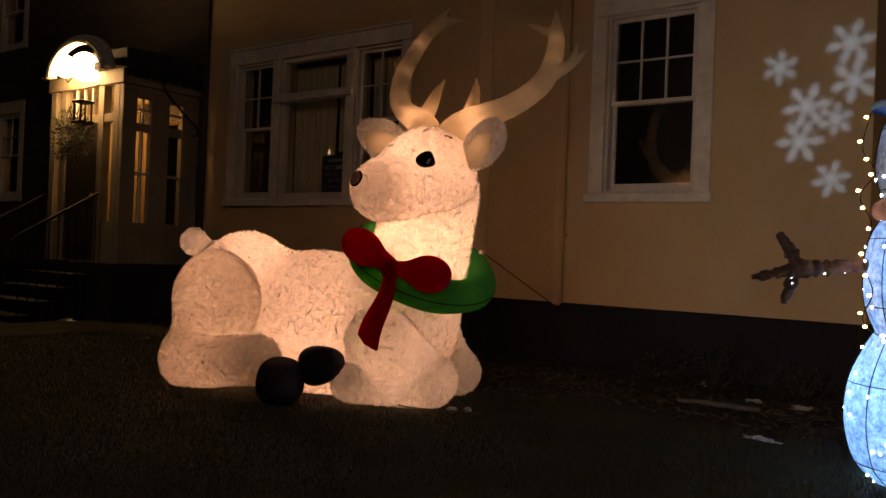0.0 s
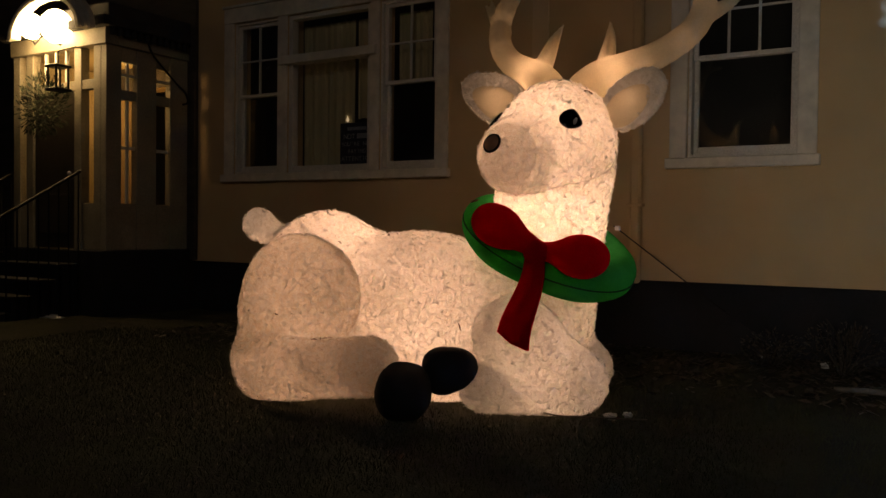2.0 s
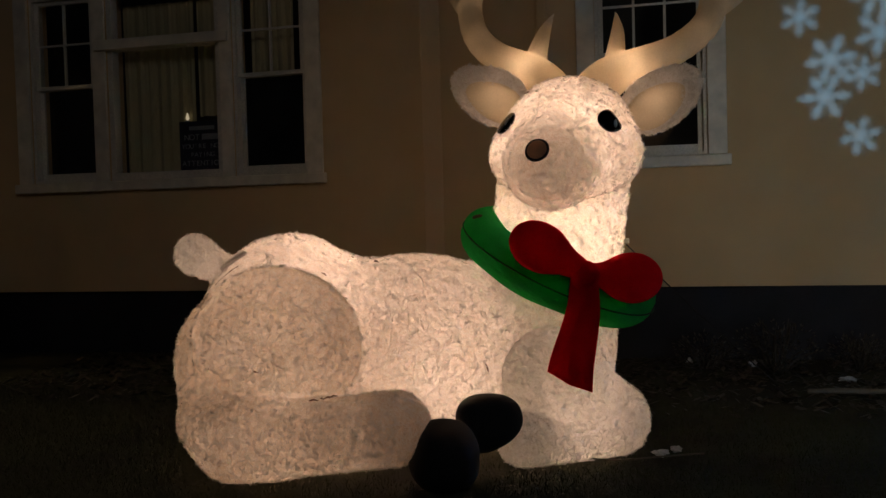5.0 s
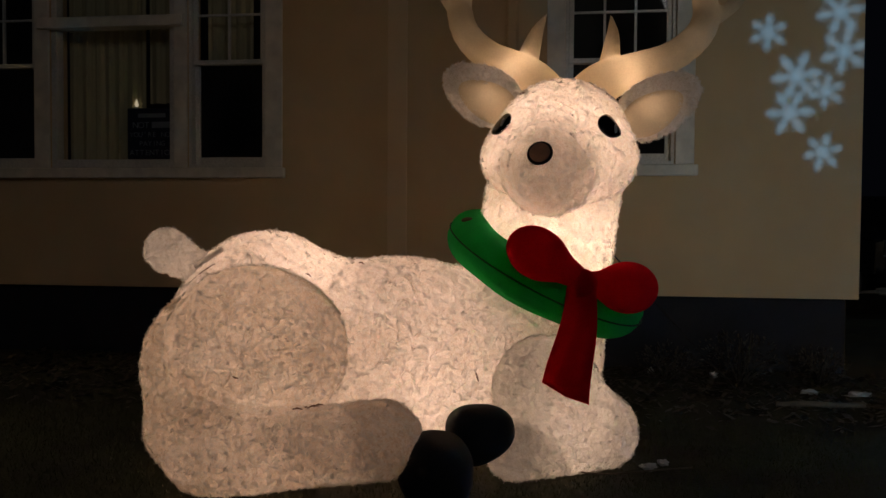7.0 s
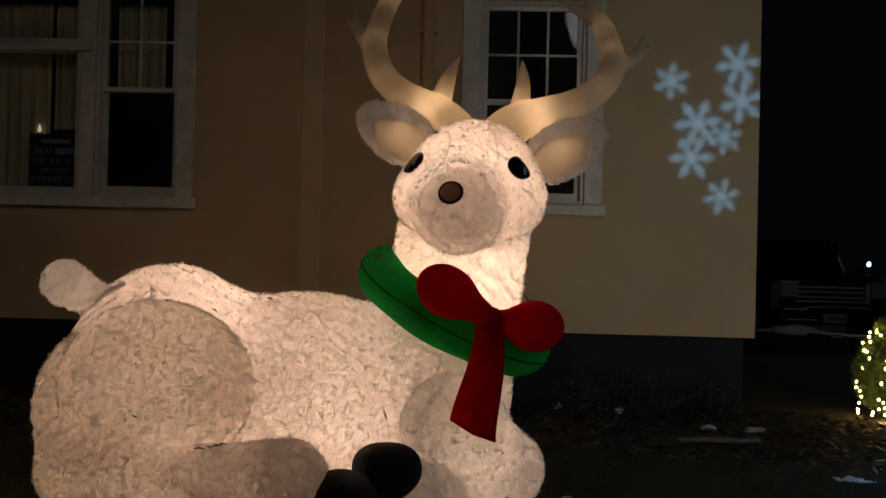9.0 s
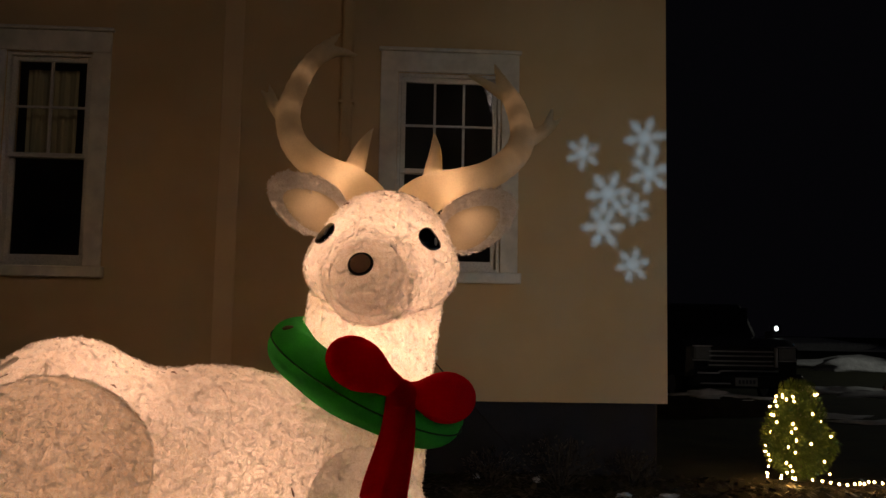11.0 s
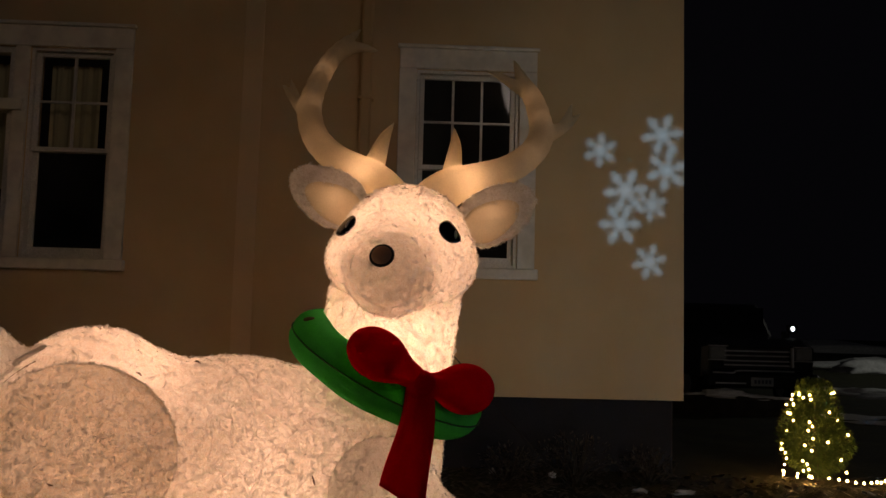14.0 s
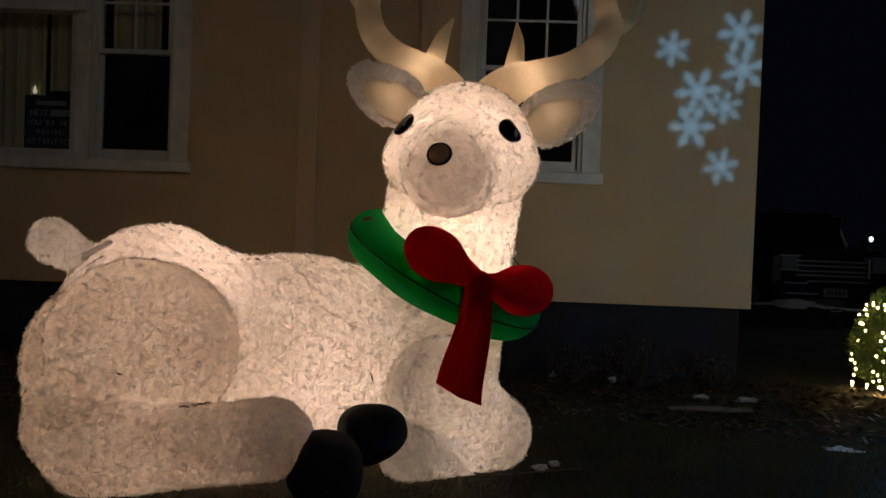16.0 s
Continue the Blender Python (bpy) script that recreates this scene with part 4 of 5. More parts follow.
def face_creases(p):
    """The groove round the muzzle and the sewn lines from the crown to its sides."""
    x, z = p[:, 0] + 4.02, p[:, 2] - 1.74
    front = np.clip((4.86 - p[:, 1]) / 0.06, 0, 1) * np.clip((z + 0.1) / 0.05, 0, 1)
    side = np.exp(-((np.abs(x) - 0.1 - 0.25 * np.clip(-z, 0, 1) - 0.08 * np.clip(z - 0.1, 0, 1)) / 0.011) ** 2)
    brow = np.exp(-((z + 0.02 - 0.55 * np.clip(np.abs(x) - 0.1, 0, 1)) / 0.012) ** 2) * (np.abs(x) > 0.1) * (np.abs(x) < 0.3)
    return seamed(face, 0.013, 0.012)(p) + 0.009 * front * side + 0.007 * front * brow


skull = soft("head", head, (-4.6, 4.1, 1.2), (-3.4, 5.5, 2.2), 0.012, PLUSH, deer, amount=0.0026, wrinkle=0.004, crease=face_creases, opens=(body, face, *ear_forms), pile=34000)
soft("muzzle", head, (-4.6, 4.1, 1.2), (-3.4, 5.0, 2.2), 0.012, PLUSH_FACE, skull, amount=0.0026, wrinkle=0.006, crease=face_creases, opens=(lambda q: -face(q) - 0.04,), pile=34000)
# face
p, n = onto(head, (-4.092, 4.2, 1.618))
part("nose", ball(bmesh.new(), p + n * 0.004, (0.053, 0.051, 0.026), facing(n), 3), NOSE, skull, "soft brown nose", smooth=True)
bm = bmesh.new()
ring = [p + n * 0.006 + facing(n).to_3x3() @ Vector((0.054 * math.cos(a), 0.052 * math.sin(a), 0)) for a in np.linspace(0, 2 * math.pi, 25)]
part("nose_rim", tube(bm, ring, 0.008, 6), BLACK, skull, smooth=True)
for c, tilt in (((-3.77, 4.6, 1.75), -24), ((-4.286, 4.66, 1.787), 24)):
    p, n = onto(head, c)
    bm = bmesh.new()
    bmesh.ops.create_icosphere(bm, subdivisions=3, radius=1)
    for v in bm.verts:
        x, y, z = v.co
        v.co = (0.07 * x * (1 - 0.25 * y), 0.08 * y * (1 - 0.35 * max(0, x * (1 if tilt < 0 else -1))), 0.02 * z)
    bm.transform(Matrix.Translation(p + n * 0.006) @ facing(n, tilt))
    eye = part("eye", bm, GLOSSY_BLACK, skull, "glossy black eye", smooth=True)
    q = facing(n, tilt).to_3x3()
    # Grey piece laid on the eye as a fixed highlight.
    part("glint_patch", ball(bmesh.new(), p + n * 0.02 + q @ Vector((0.024 if tilt < 0 else 0.03, -0.018, 0)), (0.012, 0.03, 0.008), facing(n, tilt), 2), GLINT, skull, "grey piece for the glint on the eye", smooth=True)
# seams over the face
for pts in ([(-4.12, 4.62, 1.98), (-4.13, 4.5, 1.82), (-4.19, 4.35, 1.72)], [(-3.86, 4.6, 2.0), (-3.83, 4.5, 1.86), (-3.9, 4.35, 1.74)]):
    pts = [onto(head, c)[0] for c in spline(pts, 8)]
    part("face_seam", tube(bmesh.new(), pts, 0.003, 5), TUFT, skull)


def antler(beam, tines, label):
    forms = []
    for pts in (beam, *tines):
        s = spline(pts, 3)
        forms += [cone(a[:3], max(a[3], 0.007), b[:3], max(b[3], 0.007)) for a, b in zip(s, s[1:])]
    every = np.array([q[:3] for pts in (beam, *tines) for q in pts])
    return soft("antler", melt(0.02, *forms), every.min(0) - 0.15, every.max(0) + 0.1, 0.013, VELOUR, deer, label, opens=(head,))


antler([(-4.06, 4.98, 1.96, 0.125), (-4.15, 5.05, 2.08, 0.112), (-4.27, 5.08, 2.165, 0.09), (-4.42, 5.12, 2.25, 0.08), (-4.545, 5.2, 2.39, 0.075), (-4.595, 5.3, 2.59, 0.068),
        (-4.54, 5.42, 2.84, 0.058), (-4.44, 5.52, 3.04, 0.045), (-4.316, 5.594, 3.2, 0.004)],
       [[(-4.19, 5.1, 2.17, 0.06), (-4.165, 5.14, 2.27, 0.05), (-4.13, 5.17, 2.38, 0.032), (-4.078, 5.197, 2.485, 0.003)],
        [(-4.48, 5.5, 2.98, 0.045), (-4.36, 5.56, 3.06, 0.03), (-4.28, 5.58, 3.065, 0.02), (-4.198, 5.593, 3.052, 0.003)],
        [(-4.57, 5.28, 2.5, 0.055), (-4.66, 5.33, 2.6, 0.034), (-4.72, 5.37, 2.68, 0.024), (-4.785, 5.4, 2.755, 0.003)],
        [(-4.69, 5.36, 2.65, 0.024), (-4.71, 5.38, 2.72, 0.014), (-4.73, 5.39, 2.78, 0.003)]], "smooth tan branching antler")
antler([(-3.87, 4.97, 1.95, 0.125), (-3.76, 5.0, 2.06, 0.11), (-3.6, 5.02, 2.13, 0.085), (-3.4, 5.08, 2.2, 0.08), (-3.235, 5.18, 2.335, 0.076), (-3.175, 5.26, 2.48, 0.07),
        (-3.2, 5.38, 2.687, 0.06), (-3.26, 5.48, 2.84, 0.045), (-3.315, 5.569, 3.022, 0.004)],
       [[(-3.73, 5.04, 2.12, 0.06), (-3.718, 5.07, 2.23, 0.046), (-3.708, 5.09, 2.34, 0.03), (-3.717, 5.108, 2.445, 0.003)],
        [(-3.25, 5.46, 2.79, 0.045), (-3.33, 5.46, 2.825, 0.028), (-3.42, 5.45, 2.875, 0.018), (-3.503, 5.446, 2.905, 0.003)],
        [(-3.2, 5.24, 2.43, 0.055), (-3.1, 5.29, 2.48, 0.04), (-3.01, 5.32, 2.54, 0.028), (-2.92, 5.34, 2.617, 0.003)],
        [(-3.03, 5.31, 2.53, 0.026), (-3.0, 5.31, 2.6, 0.016), (-2.984, 5.305, 2.67, 0.003)]], "smooth tan branching antler")
# dark tacking stitches where antlers and ears join, and a seam line by the tail
for a, b in (((-4.27, 4.8, 2.03), (-4.2, 4.76, 2.0)), ((-3.74, 4.78, 1.99), (-3.66, 4.82, 2.02))):
    pts = [onto(head, c)[0] for c in spline([a, tuple((np.array(a) + b) / 2 + (0, 0, 0.012)), b], 4)]
    part("stitching", tube(bmesh.new(), pts, 0.008, 5), BROWN, deer)
pts = [onto(body, c)[0] for c in spline([(-5.95, 4.2, 0.98), (-5.85, 4.15, 1.08), (-5.72, 4.15, 1.15)], 5)]
part("tail_seam", tube(bmesh.new(), pts, 0.003, 5), BROWN, deer)
# white strap over the rump beside the tail
pts = [onto(body, c)[0] + onto(body, c)[1] * 0.012 for c in spline([(-5.86, 4.24, 1.1), (-5.78, 4.22, 1.16), (-5.68, 4.24, 1.2)], 6)]
part("rump_strap", tube(bmesh.new(), pts, [0.006, *[0.014] * (len(pts) - 2), 0.006], 8), TUFT, deer, "narrow white strap", smooth=True)
# guy cord from the back of the neck to the ground
cord = spline([(-3.72, 5.24, 1.15), (-3.35, 5.75, 0.75), (-2.95, 6.3, 0.33), (-2.62, 6.7, 0.01)], 6)
tagged(part("guy_cord", tube(bmesh.new(), cord, 0.004, 5), BLACK), "thin dark guy cord tied to the reindeer's neck", "cord")
tagged(part("cord_tab", boxes(((-3.70, 5.2, 1.12), (-3.665, 5.22, 1.15)), bevel=0.005), SASH, deer))

# ---- wreath and bow ----
wreath = thing("wreath_collar", (-4.0, 4.97, 1.02), "green inflated wreath collar tilted round the reindeer's neck", "wreath")
WN = facing((0.44, -0.14, 0.88))
WC = Vector((-4.065, 4.985, 1.02))
bm, rings = bmesh.new(), []
R0, R1, SEG = 0.47, 0.118, 24
for i in range(64):
    a = 2 * math.pi * i / 64
    row = []
    for k in range(SEG):
        b = 2 * math.pi * k / SEG
        r = R1 * (1 + 0.035 * math.sin(a * 6 + 1)) * (1 - 0.05 * math.exp(-((math.cos(b) - 1) / 0.02) ** 2))
        v = Vector(((R0 + r * math.cos(b)) * math.cos(a), (R0 + r * math.cos(b)) * math.sin(a), r * 1.1 * math.sin(b)))
        row.append(bm.verts.new(WC + WN.to_3x3() @ v))
    rings.append(row)
for i in range(64):
    for k in range(SEG):
        q, r = rings[i], rings[(i + 1) % 64]
        bm.faces.new((q[k], r[k], r[(k + 1) % SEG], q[(k + 1) % SEG]))
part("ring", bm, GREEN, wreath, smooth=True)
seam = [WC + WN.to_3x3() @ Vector(((R0 + R1 * 0.99) * math.cos(a), (R0 + R1 * 0.99) * math.sin(a), 0)) for a in np.linspace(0, 2 * math.pi, 97)]
part("seam", tube(bmesh.new(), seam, 0.005, 5), SEAM, wreath, "dark stitched seam")
v = WN.to_3x3().inverted() @ (Vector((-4.5, 4.7, 1.4)) - WC)
a = math.atan2(v.y, v.x)
mid = Vector((R0 * math.cos(a), R0 * math.sin(a), 0))
out = (v - mid).normalized()
part("patch", ball(bmesh.new(), WC + WN.to_3x3() @ (mid + out * R1 * 1.04), (0.036, 0.026, 0.012), facing(WN.to_3x3() @ out), 2), BROWN, wreath, "small brown round patch", smooth=True)

bow = thing("red_bow", (-3.87, 4.46, 1.0), "red inflated bow with one hanging ribbon on the wreath", "bow")
KNOT = (-3.87, 4.42, 1.0)
lobe_l = melt(0.05, ell((-4.1, 4.32, 1.14), (0.155, 0.09, 0.125), pose(0, 0, 0, 0, 28, 20)), cone(KNOT, 0.05, (-4.05, 4.34, 1.11), 0.09))
soft("loop", lobe_l, (-4.35, 4.1, 0.85), (-3.75, 4.6, 1.4), 0.012, RED, bow, wrinkle=0.004)
lobe_r = melt(0.05, ell((-3.65, 4.53, 0.965), (0.16, 0.1, 0.13), pose(0, 0, 0, 0, 6, 25)), cone(KNOT, 0.05, (-3.7, 4.5, 0.965), 0.085))
soft("loop", lobe_r, (-4.0, 4.25, 0.75), (-3.4, 4.75, 1.2), 0.012, RED, bow, wrinkle=0.004)
soft("knot", ell((-3.88, 4.39, 0.99), (0.075, 0.065, 0.075)), (-4.0, 4.28, 0.85), (-3.75, 4.5, 1.12), 0.01, RED, bow)
bm, rows = bmesh.new(), []
for i in range(15):
    u = i / 14
    x, y, z = -3.885 - 0.06 * u + 0.012 * math.sin(u * 5), 4.37 - 0.12 * u + 0.015 * math.sin(u * 6), 0.97 - 0.5 * u
    w = 0.07 + 0.04 * u
    drop = 0.055 * u
    rows.append([bm.verts.new(v) for v in ((x - w, y + 0.035, z + drop), (x, y - 0.014, z), (x + w, y - 0.02, z - drop * 0.6), (x + w, y + 0.005, z - drop * 0.6), (x, y + 0.012, z), (x - w, y + 0.06, z + drop))])
for p, q in zip(rows, rows[1:]):
    for k in range(6):
        bm.faces.new((p[k], p[(k + 1) % 6], q[(k + 1) % 6], q[k]))
bm.faces.new(rows[0])
bm.faces.new(rows[-1][::-1])
part("ribbon", bm, RED, bow, "red hanging ribbon", smooth=True)

# ---- lit wire snowman ----
SX, SY = -0.74, 5.1
snowman = thing("wire_snowman", (SX, SY, 0), "glowing blue-white wire mesh snowman with brown tinsel arm", "lawn decoration")
PROFILE = [(0.2, 0.0), (0.3, 0.1), (0.355, 0.3), (0.34, 0.52), (0.27, 0.7), (0.22, 0.79)]
UPPER = [(0.22, 0.79), (0.27, 0.92), (0.285, 1.1), (0.26, 1.28), (0.19, 1.42)]
FACE = [(0.17, 1.44), (0.22, 1.54), (0.245, 1.68), (0.22, 1.86), (0.17, 1.95)]


def turned(points, seg=28):
    s = spline(points, 5)
    verts = [(SX + r * math.cos(2 * math.pi * k / seg), SY + r * math.sin(2 * math.pi * k / seg), z) for r, z in s for k in range(seg)]
    faces = [(i * seg + k, i * seg + (k + 1) % seg, (i + 1) * seg + (k + 1) % seg, (i + 1) * seg + k) for i in range(len(s) - 1) for k in range(seg)]
    return verts, faces


for name, prof, mat in (("lower_ball", PROFILE, MESHCLOTH), ("middle_ball", UPPER, MESHCLOTH), ("head", FACE, MESHCLOTH)):
    ob = sheet(name, *turned(prof), mat, snowman, smooth=True)
    s = spline(prof, 4)
    for k in range(8):
        a = 2 * math.pi * k / 8 + 0.2
        part("rib", tube(bmesh.new(), [(SX + (r + 0.004) * math.cos(a), SY + (r + 0.004) * math.sin(a), z) for r, z in s], 0.0028, 5), IRON, ob)
    for r, z in prof[1:-1:2]:
        part("hoop", tube(bmesh.new(), [(SX + (r + 0.004) * math.cos(a), SY + (r + 0.004) * math.sin(a), z) for a in np.linspace(0, 2 * math.pi, 33)], 0.0028, 5), IRON, ob)
    rng = random.Random(len(prof) + int(prof[0][1] * 10))
    for k in range(30 if name == "lower_ball" else 14):
        i = rng.randrange(len(s))
        a = rng.uniform(math.pi * 0.9, math.pi * 1.75)
        part("bulb", ball(bmesh.new(), (SX + (s[i][0] + 0.008) * math.cos(a), SY + (s[i][0] + 0.008) * math.sin(a), s[i][1]), (0.007, 0.007, 0.009), sub=1), BULB_COOL, ob)
sheet("scarf", *turned([(0.2, 1.37), (0.25, 1.4), (0.255, 1.46), (0.2, 1.5)]), SCARF, snowman, "dusty pink mesh scarf", smooth=True)
hat = sheet("hat", *turned([(0.27, 1.97), (0.28, 2.0), (0.19, 2.02), (0.17, 2.12), (0.175, 2.24), (0.02, 2.25)]), BLUE_TINSEL, snowman, "blue tinsel top hat", smooth=True)
for k in range(22):
    a, z = rng.uniform(math.pi * 0.9, math.pi * 1.6), rng.uniform(2.02, 2.23)
    part("bulb", ball(bmesh.new(), (SX + 0.186 * math.cos(a), SY + 0.186 * math.sin(a), z), (0.007, 0.007, 0.009), sub=1), BULB_COOL, hat)
for pts in ([(-0.98, 5.0, 1.14, 0.03), (-1.13, 4.85, 1.12, 0.034), (-1.28, 4.71, 1.1, 0.036), (-1.38, 4.64, 1.075, 0.026), (-1.47, 4.578, 1.05, 0.012)],
            [(-1.27, 4.72, 1.11, 0.034), (-1.31, 4.69, 1.2, 0.03), (-1.36, 4.65, 1.29, 0.014)], [(-1.28, 4.71, 1.09, 0.032), (-1.31, 4.69, 1.0, 0.024), (-1.33, 4.68, 0.92, 0.014)]):
    s = spline(pts, 12)
    part("arm", tube(bmesh.new(), [v[:3] + np.array([noise.noise(Vector(v[:3]) * 30) * 0.006] * 3) for v in s], list(s[:, 3] * [1.15 + 0.6 * noise.noise(Vector(v[:3]) * 40) for v in s]), 8), TINSEL, snowman, "brown tinsel branch arm", smooth=True)
for c in ((-1.3, 4.68, 1.06), (-1.27, 4.69, 1.075), (-1.33, 4.66, 1.085), (-1.29, 4.67, 1.03), (-1.24, 4.73, 1.07), (-1.16, 4.8, 1.09), (-1.08, 4.88, 1.1), (-1.0, 4.95, 1.16)):
    part("bulb", ball(bmesh.new(), c, (0.007, 0.007, 0.009), sub=1), BULB_COOL, snowman)
# warm string lights strung about the snowman
cable = spline([(-1.0, 4.98, 1.95), (-1.02, 4.9, 1.75), (-0.95, 4.86, 1.62), (-1.03, 4.93, 1.5), (-0.96, 4.88, 1.35), (-1.0, 4.92, 1.16), (-0.94, 4.86, 1.0), (-0.99, 4.9, 0.86), (-0.9, 4.85, 0.78), (-0.7, 4.84, 0.76)], 6)
strand = thing("warm_light_string", (-0.99, 4.9, 1.3), "string of warm bulbs wound about the snowman", "string lights")
part("wire", tube(bmesh.new(), cable, 0.003, 5), IRON, strand)
for i in range(1, len(cable), 4):
    part("bulb", ball(bmesh.new(), Vector(cable[i]) + Vector((-0.012, -0.01, 0.008)), (0.012, 0.009, 0.009), sub=1), BULB_WARM, strand)

for ob in (snowman, strand):
    ob.location += Vector((0.03, -0.15, 0))

# ---- small lit conifer ----
TX, TY = -0.3, 7.72
tree = thing("small_conifer", (TX, TY, 0), "small dense conifer wrapped in warm string lights", "tree")
part("trunk", tube(bmesh.new(), [(TX, TY, -0.05), (TX, TY, 0.4), (TX + 0.01, TY, 0.75)], [0.03, 0.02, 0.006], 8), BARK, tree)
outline = lambda q: math.hypot(q.x, q.y) < (0.98 if q.z < -0.2 else 0.98 - 0.62 * (q.z + 0.2) / 1.2) * (0.86 + 0.14 * math.sin(5 * math.atan2(q.y, q.x) + 6 * q.z))
sheet("crown", *sprigs((TX, TY, 0.45), (0.34, 0.34, 0.43), 13000, 0.042, 0.0045, 11, outline), NEEDLE, tree)
rng = random.Random(5)
for k in range(46):
    z = 0.04 + 0.74 * rng.random() ** 1.4
    a, r = (rng.uniform(-3.6, -2.1) if k % 5 else rng.uniform(-2.1, -0.6)), rng.uniform(0.24, 0.335) * (1 - 0.55 * max(0, (z - 0.4) / 0.45))
    part("bulb", ball(bmesh.new(), (TX + r * math.cos(a), TY + r * math.sin(a), z), (0.009, 0.009, 0.011), sub=1), BULB_WARM, tree)
strand = thing("ground_light_string", (0.2, 7.2, 0), "string of warm bulbs lying on the soil by the conifer", "string lights")
cable = spline([(-0.25, 7.4, 0.03), (-0.05, 7.25, 0.03), (0.15, 7.3, 0.04), (0.35, 7.1, 0.03), (0.55, 7.15, 0.04), (0.8, 6.95, 0.03), (1.0, 7.1, 0.03)], 8)
part("wire", tube(bmesh.new(), cable, 0.004, 5), IRON, strand)
for i in range(0, len(cable), 2):
    part("bulb", ball(bmesh.new(), Vector(cable[i]) + Vector((0, 0, 0.012 + 0.02 * rng.random())), (0.01, 0.01, 0.012), sub=1), BULB_WARM, strand)

# ---- parked pickup ----
VX, VY = 1.85, 14.0
truck = thing("pickup_truck", (VX, VY + 2.5, 0), "dark parked pickup truck with chrome grille bars", "truck")


def hull(profile, half, taper, mat, name, label=""):
    """A body side profile (y, z) carried across the width with softened flanks."""
    bm = bmesh.new()
    rows = []
    for s in (-1, -0.86, 0.86, 1):
        k = taper if abs(s) == 1 else 0.0
        cy = sum(y for y, z in profile) / len(profile)
        rows.append([bm.verts.new((VX + half * s, y + (cy - y) * k * 0.4, z - (k * 0.25 * z if z > 0.8 else -k * 0.1))) for y, z in profile])
    for p, q in zip(rows, rows[1:]):
        for i in range(len(p)):
            bm.faces.new((p[i], p[(i + 1) % len(p)], q[(i + 1) % len(p)], q[i]))
    bm.faces.new(rows[0])
    bm.faces.new(rows[-1][::-1])
    return part(name, bm, mat, truck, label)


hull([(VY + 0.12, 0.5), (VY + 0.06, 1.05), (VY + 0.3, 1.17), (VY + 1.5, 1.22), (VY + 1.55, 0.5)], 0.95, 0.15, CARPAINT, "hood")
hull([(VY + 1.5, 0.45), (VY + 1.5, 1.22), (VY + 2.15, 1.8), (VY + 3.6, 1.84), (VY + 3.85, 1.25), (VY + 3.85, 0.45)], 0.93, 0.25, CARPAINT, "cab")
hull([(VY + 3.87, 0.5), (VY + 3.87, 1.2), (VY + 5.6, 1.2), (VY + 5.6, 0.5)], 0.94, 0.08, CARPAINT, "bed")
part("windshield", boxes(((VX - 0.72, VY + 1.56, 1.26), (VX + 0.72, VY + 1.6, 1.72))), GLOSSY_BLACK, truck)
grille = part("grille", boxes(((VX - 0.62, VY + 0.02, 0.68), (VX + 0.5, VY + 0.055, 1.0)), bevel=0.01), BLACK, truck)
for z in (0.73, 0.8, 0.885, 0.96):
    part("slat", boxes(((VX - 0.6, VY - 0.02, z - 0.011), (VX + 0.5, VY + 0.018, z + 0.011)), bevel=0.006), CHROME, grille)
part("grille_post", boxes(((VX + 0.52, VY - 0.02, 0.7), (VX + 0.57, VY + 0.05, 1.03)), bevel=0.012), CHROME, grille)
for s in (-0.84, 0.6):
    light = part("headlight", boxes(((VX + s, VY - 0.01, 0.82), (VX + s + 0.28, VY + 0.06, 1.03)), bevel=0.02), LENS, truck)
    for z in (0.8, 1.032):
        part("headlight_trim", boxes(((VX + s - 0.02, VY - 0.015, z), (VX + s + 0.3, VY + 0.05, z + 0.018)), bevel=0.004), CHROME, light)
part("bumper", boxes(((VX - 0.95, VY - 0.14, 0.36), (VX + 0.95, VY + 0.06, 0.6)), bevel=0.04), CARPAINT, truck)
part("bumper_trim", tube(bmesh.new(), spline([(VX - 0.85, VY - 0.15, 0.61), (VX - 0.5, VY - 0.155, 0.61), (VX - 0.4, VY - 0.155, 0.645), (VX + 0.5, VY - 0.15, 0.645)], 5), 0.014, 6), CHROME, truck)
part("bumper_trim", tube(bmesh.new(), [(VX - 0.8, VY - 0.15, 0.44), (VX - 0.3, VY - 0.15, 0.44)], 0.012, 6), CHROME, truck)
plate = part("number_plate", boxes(((VX - 0.22, VY - 0.165, 0.4), (VX + 0.15, VY - 0.15, 0.54)), bevel=0.003), LENS, truck)
for k in range(5):
    part("plate_bar", boxes(((VX - 0.17 + k * 0.06, VY - 0.17, 0.44), (VX - 0.13 + k * 0.06, VY - 0.1655, 0.5))), SIGN, plate)
mirror = part("side_mirror", boxes(((VX + 0.8, VY + 0.72, 1.27), (VX + 0.98, VY + 0.8, 1.42)), ((VX + 0.7, VY + 0.74, 1.14), (VX + 0.84, VY + 0.78, 1.3)), bevel=0.015), CARPAINT, truck)
# Glowing piece in place of a reflection on the mirror; no lamp there.
part("mirror_glint", ball(bmesh.new(), (VX + 0.88, VY + 0.71, 1.35), (0.035, 0.02, 0.045), sub=2), MIRROR_GLINT, mirror, "small glowing piece for the glint on the side mirror", smooth=True)
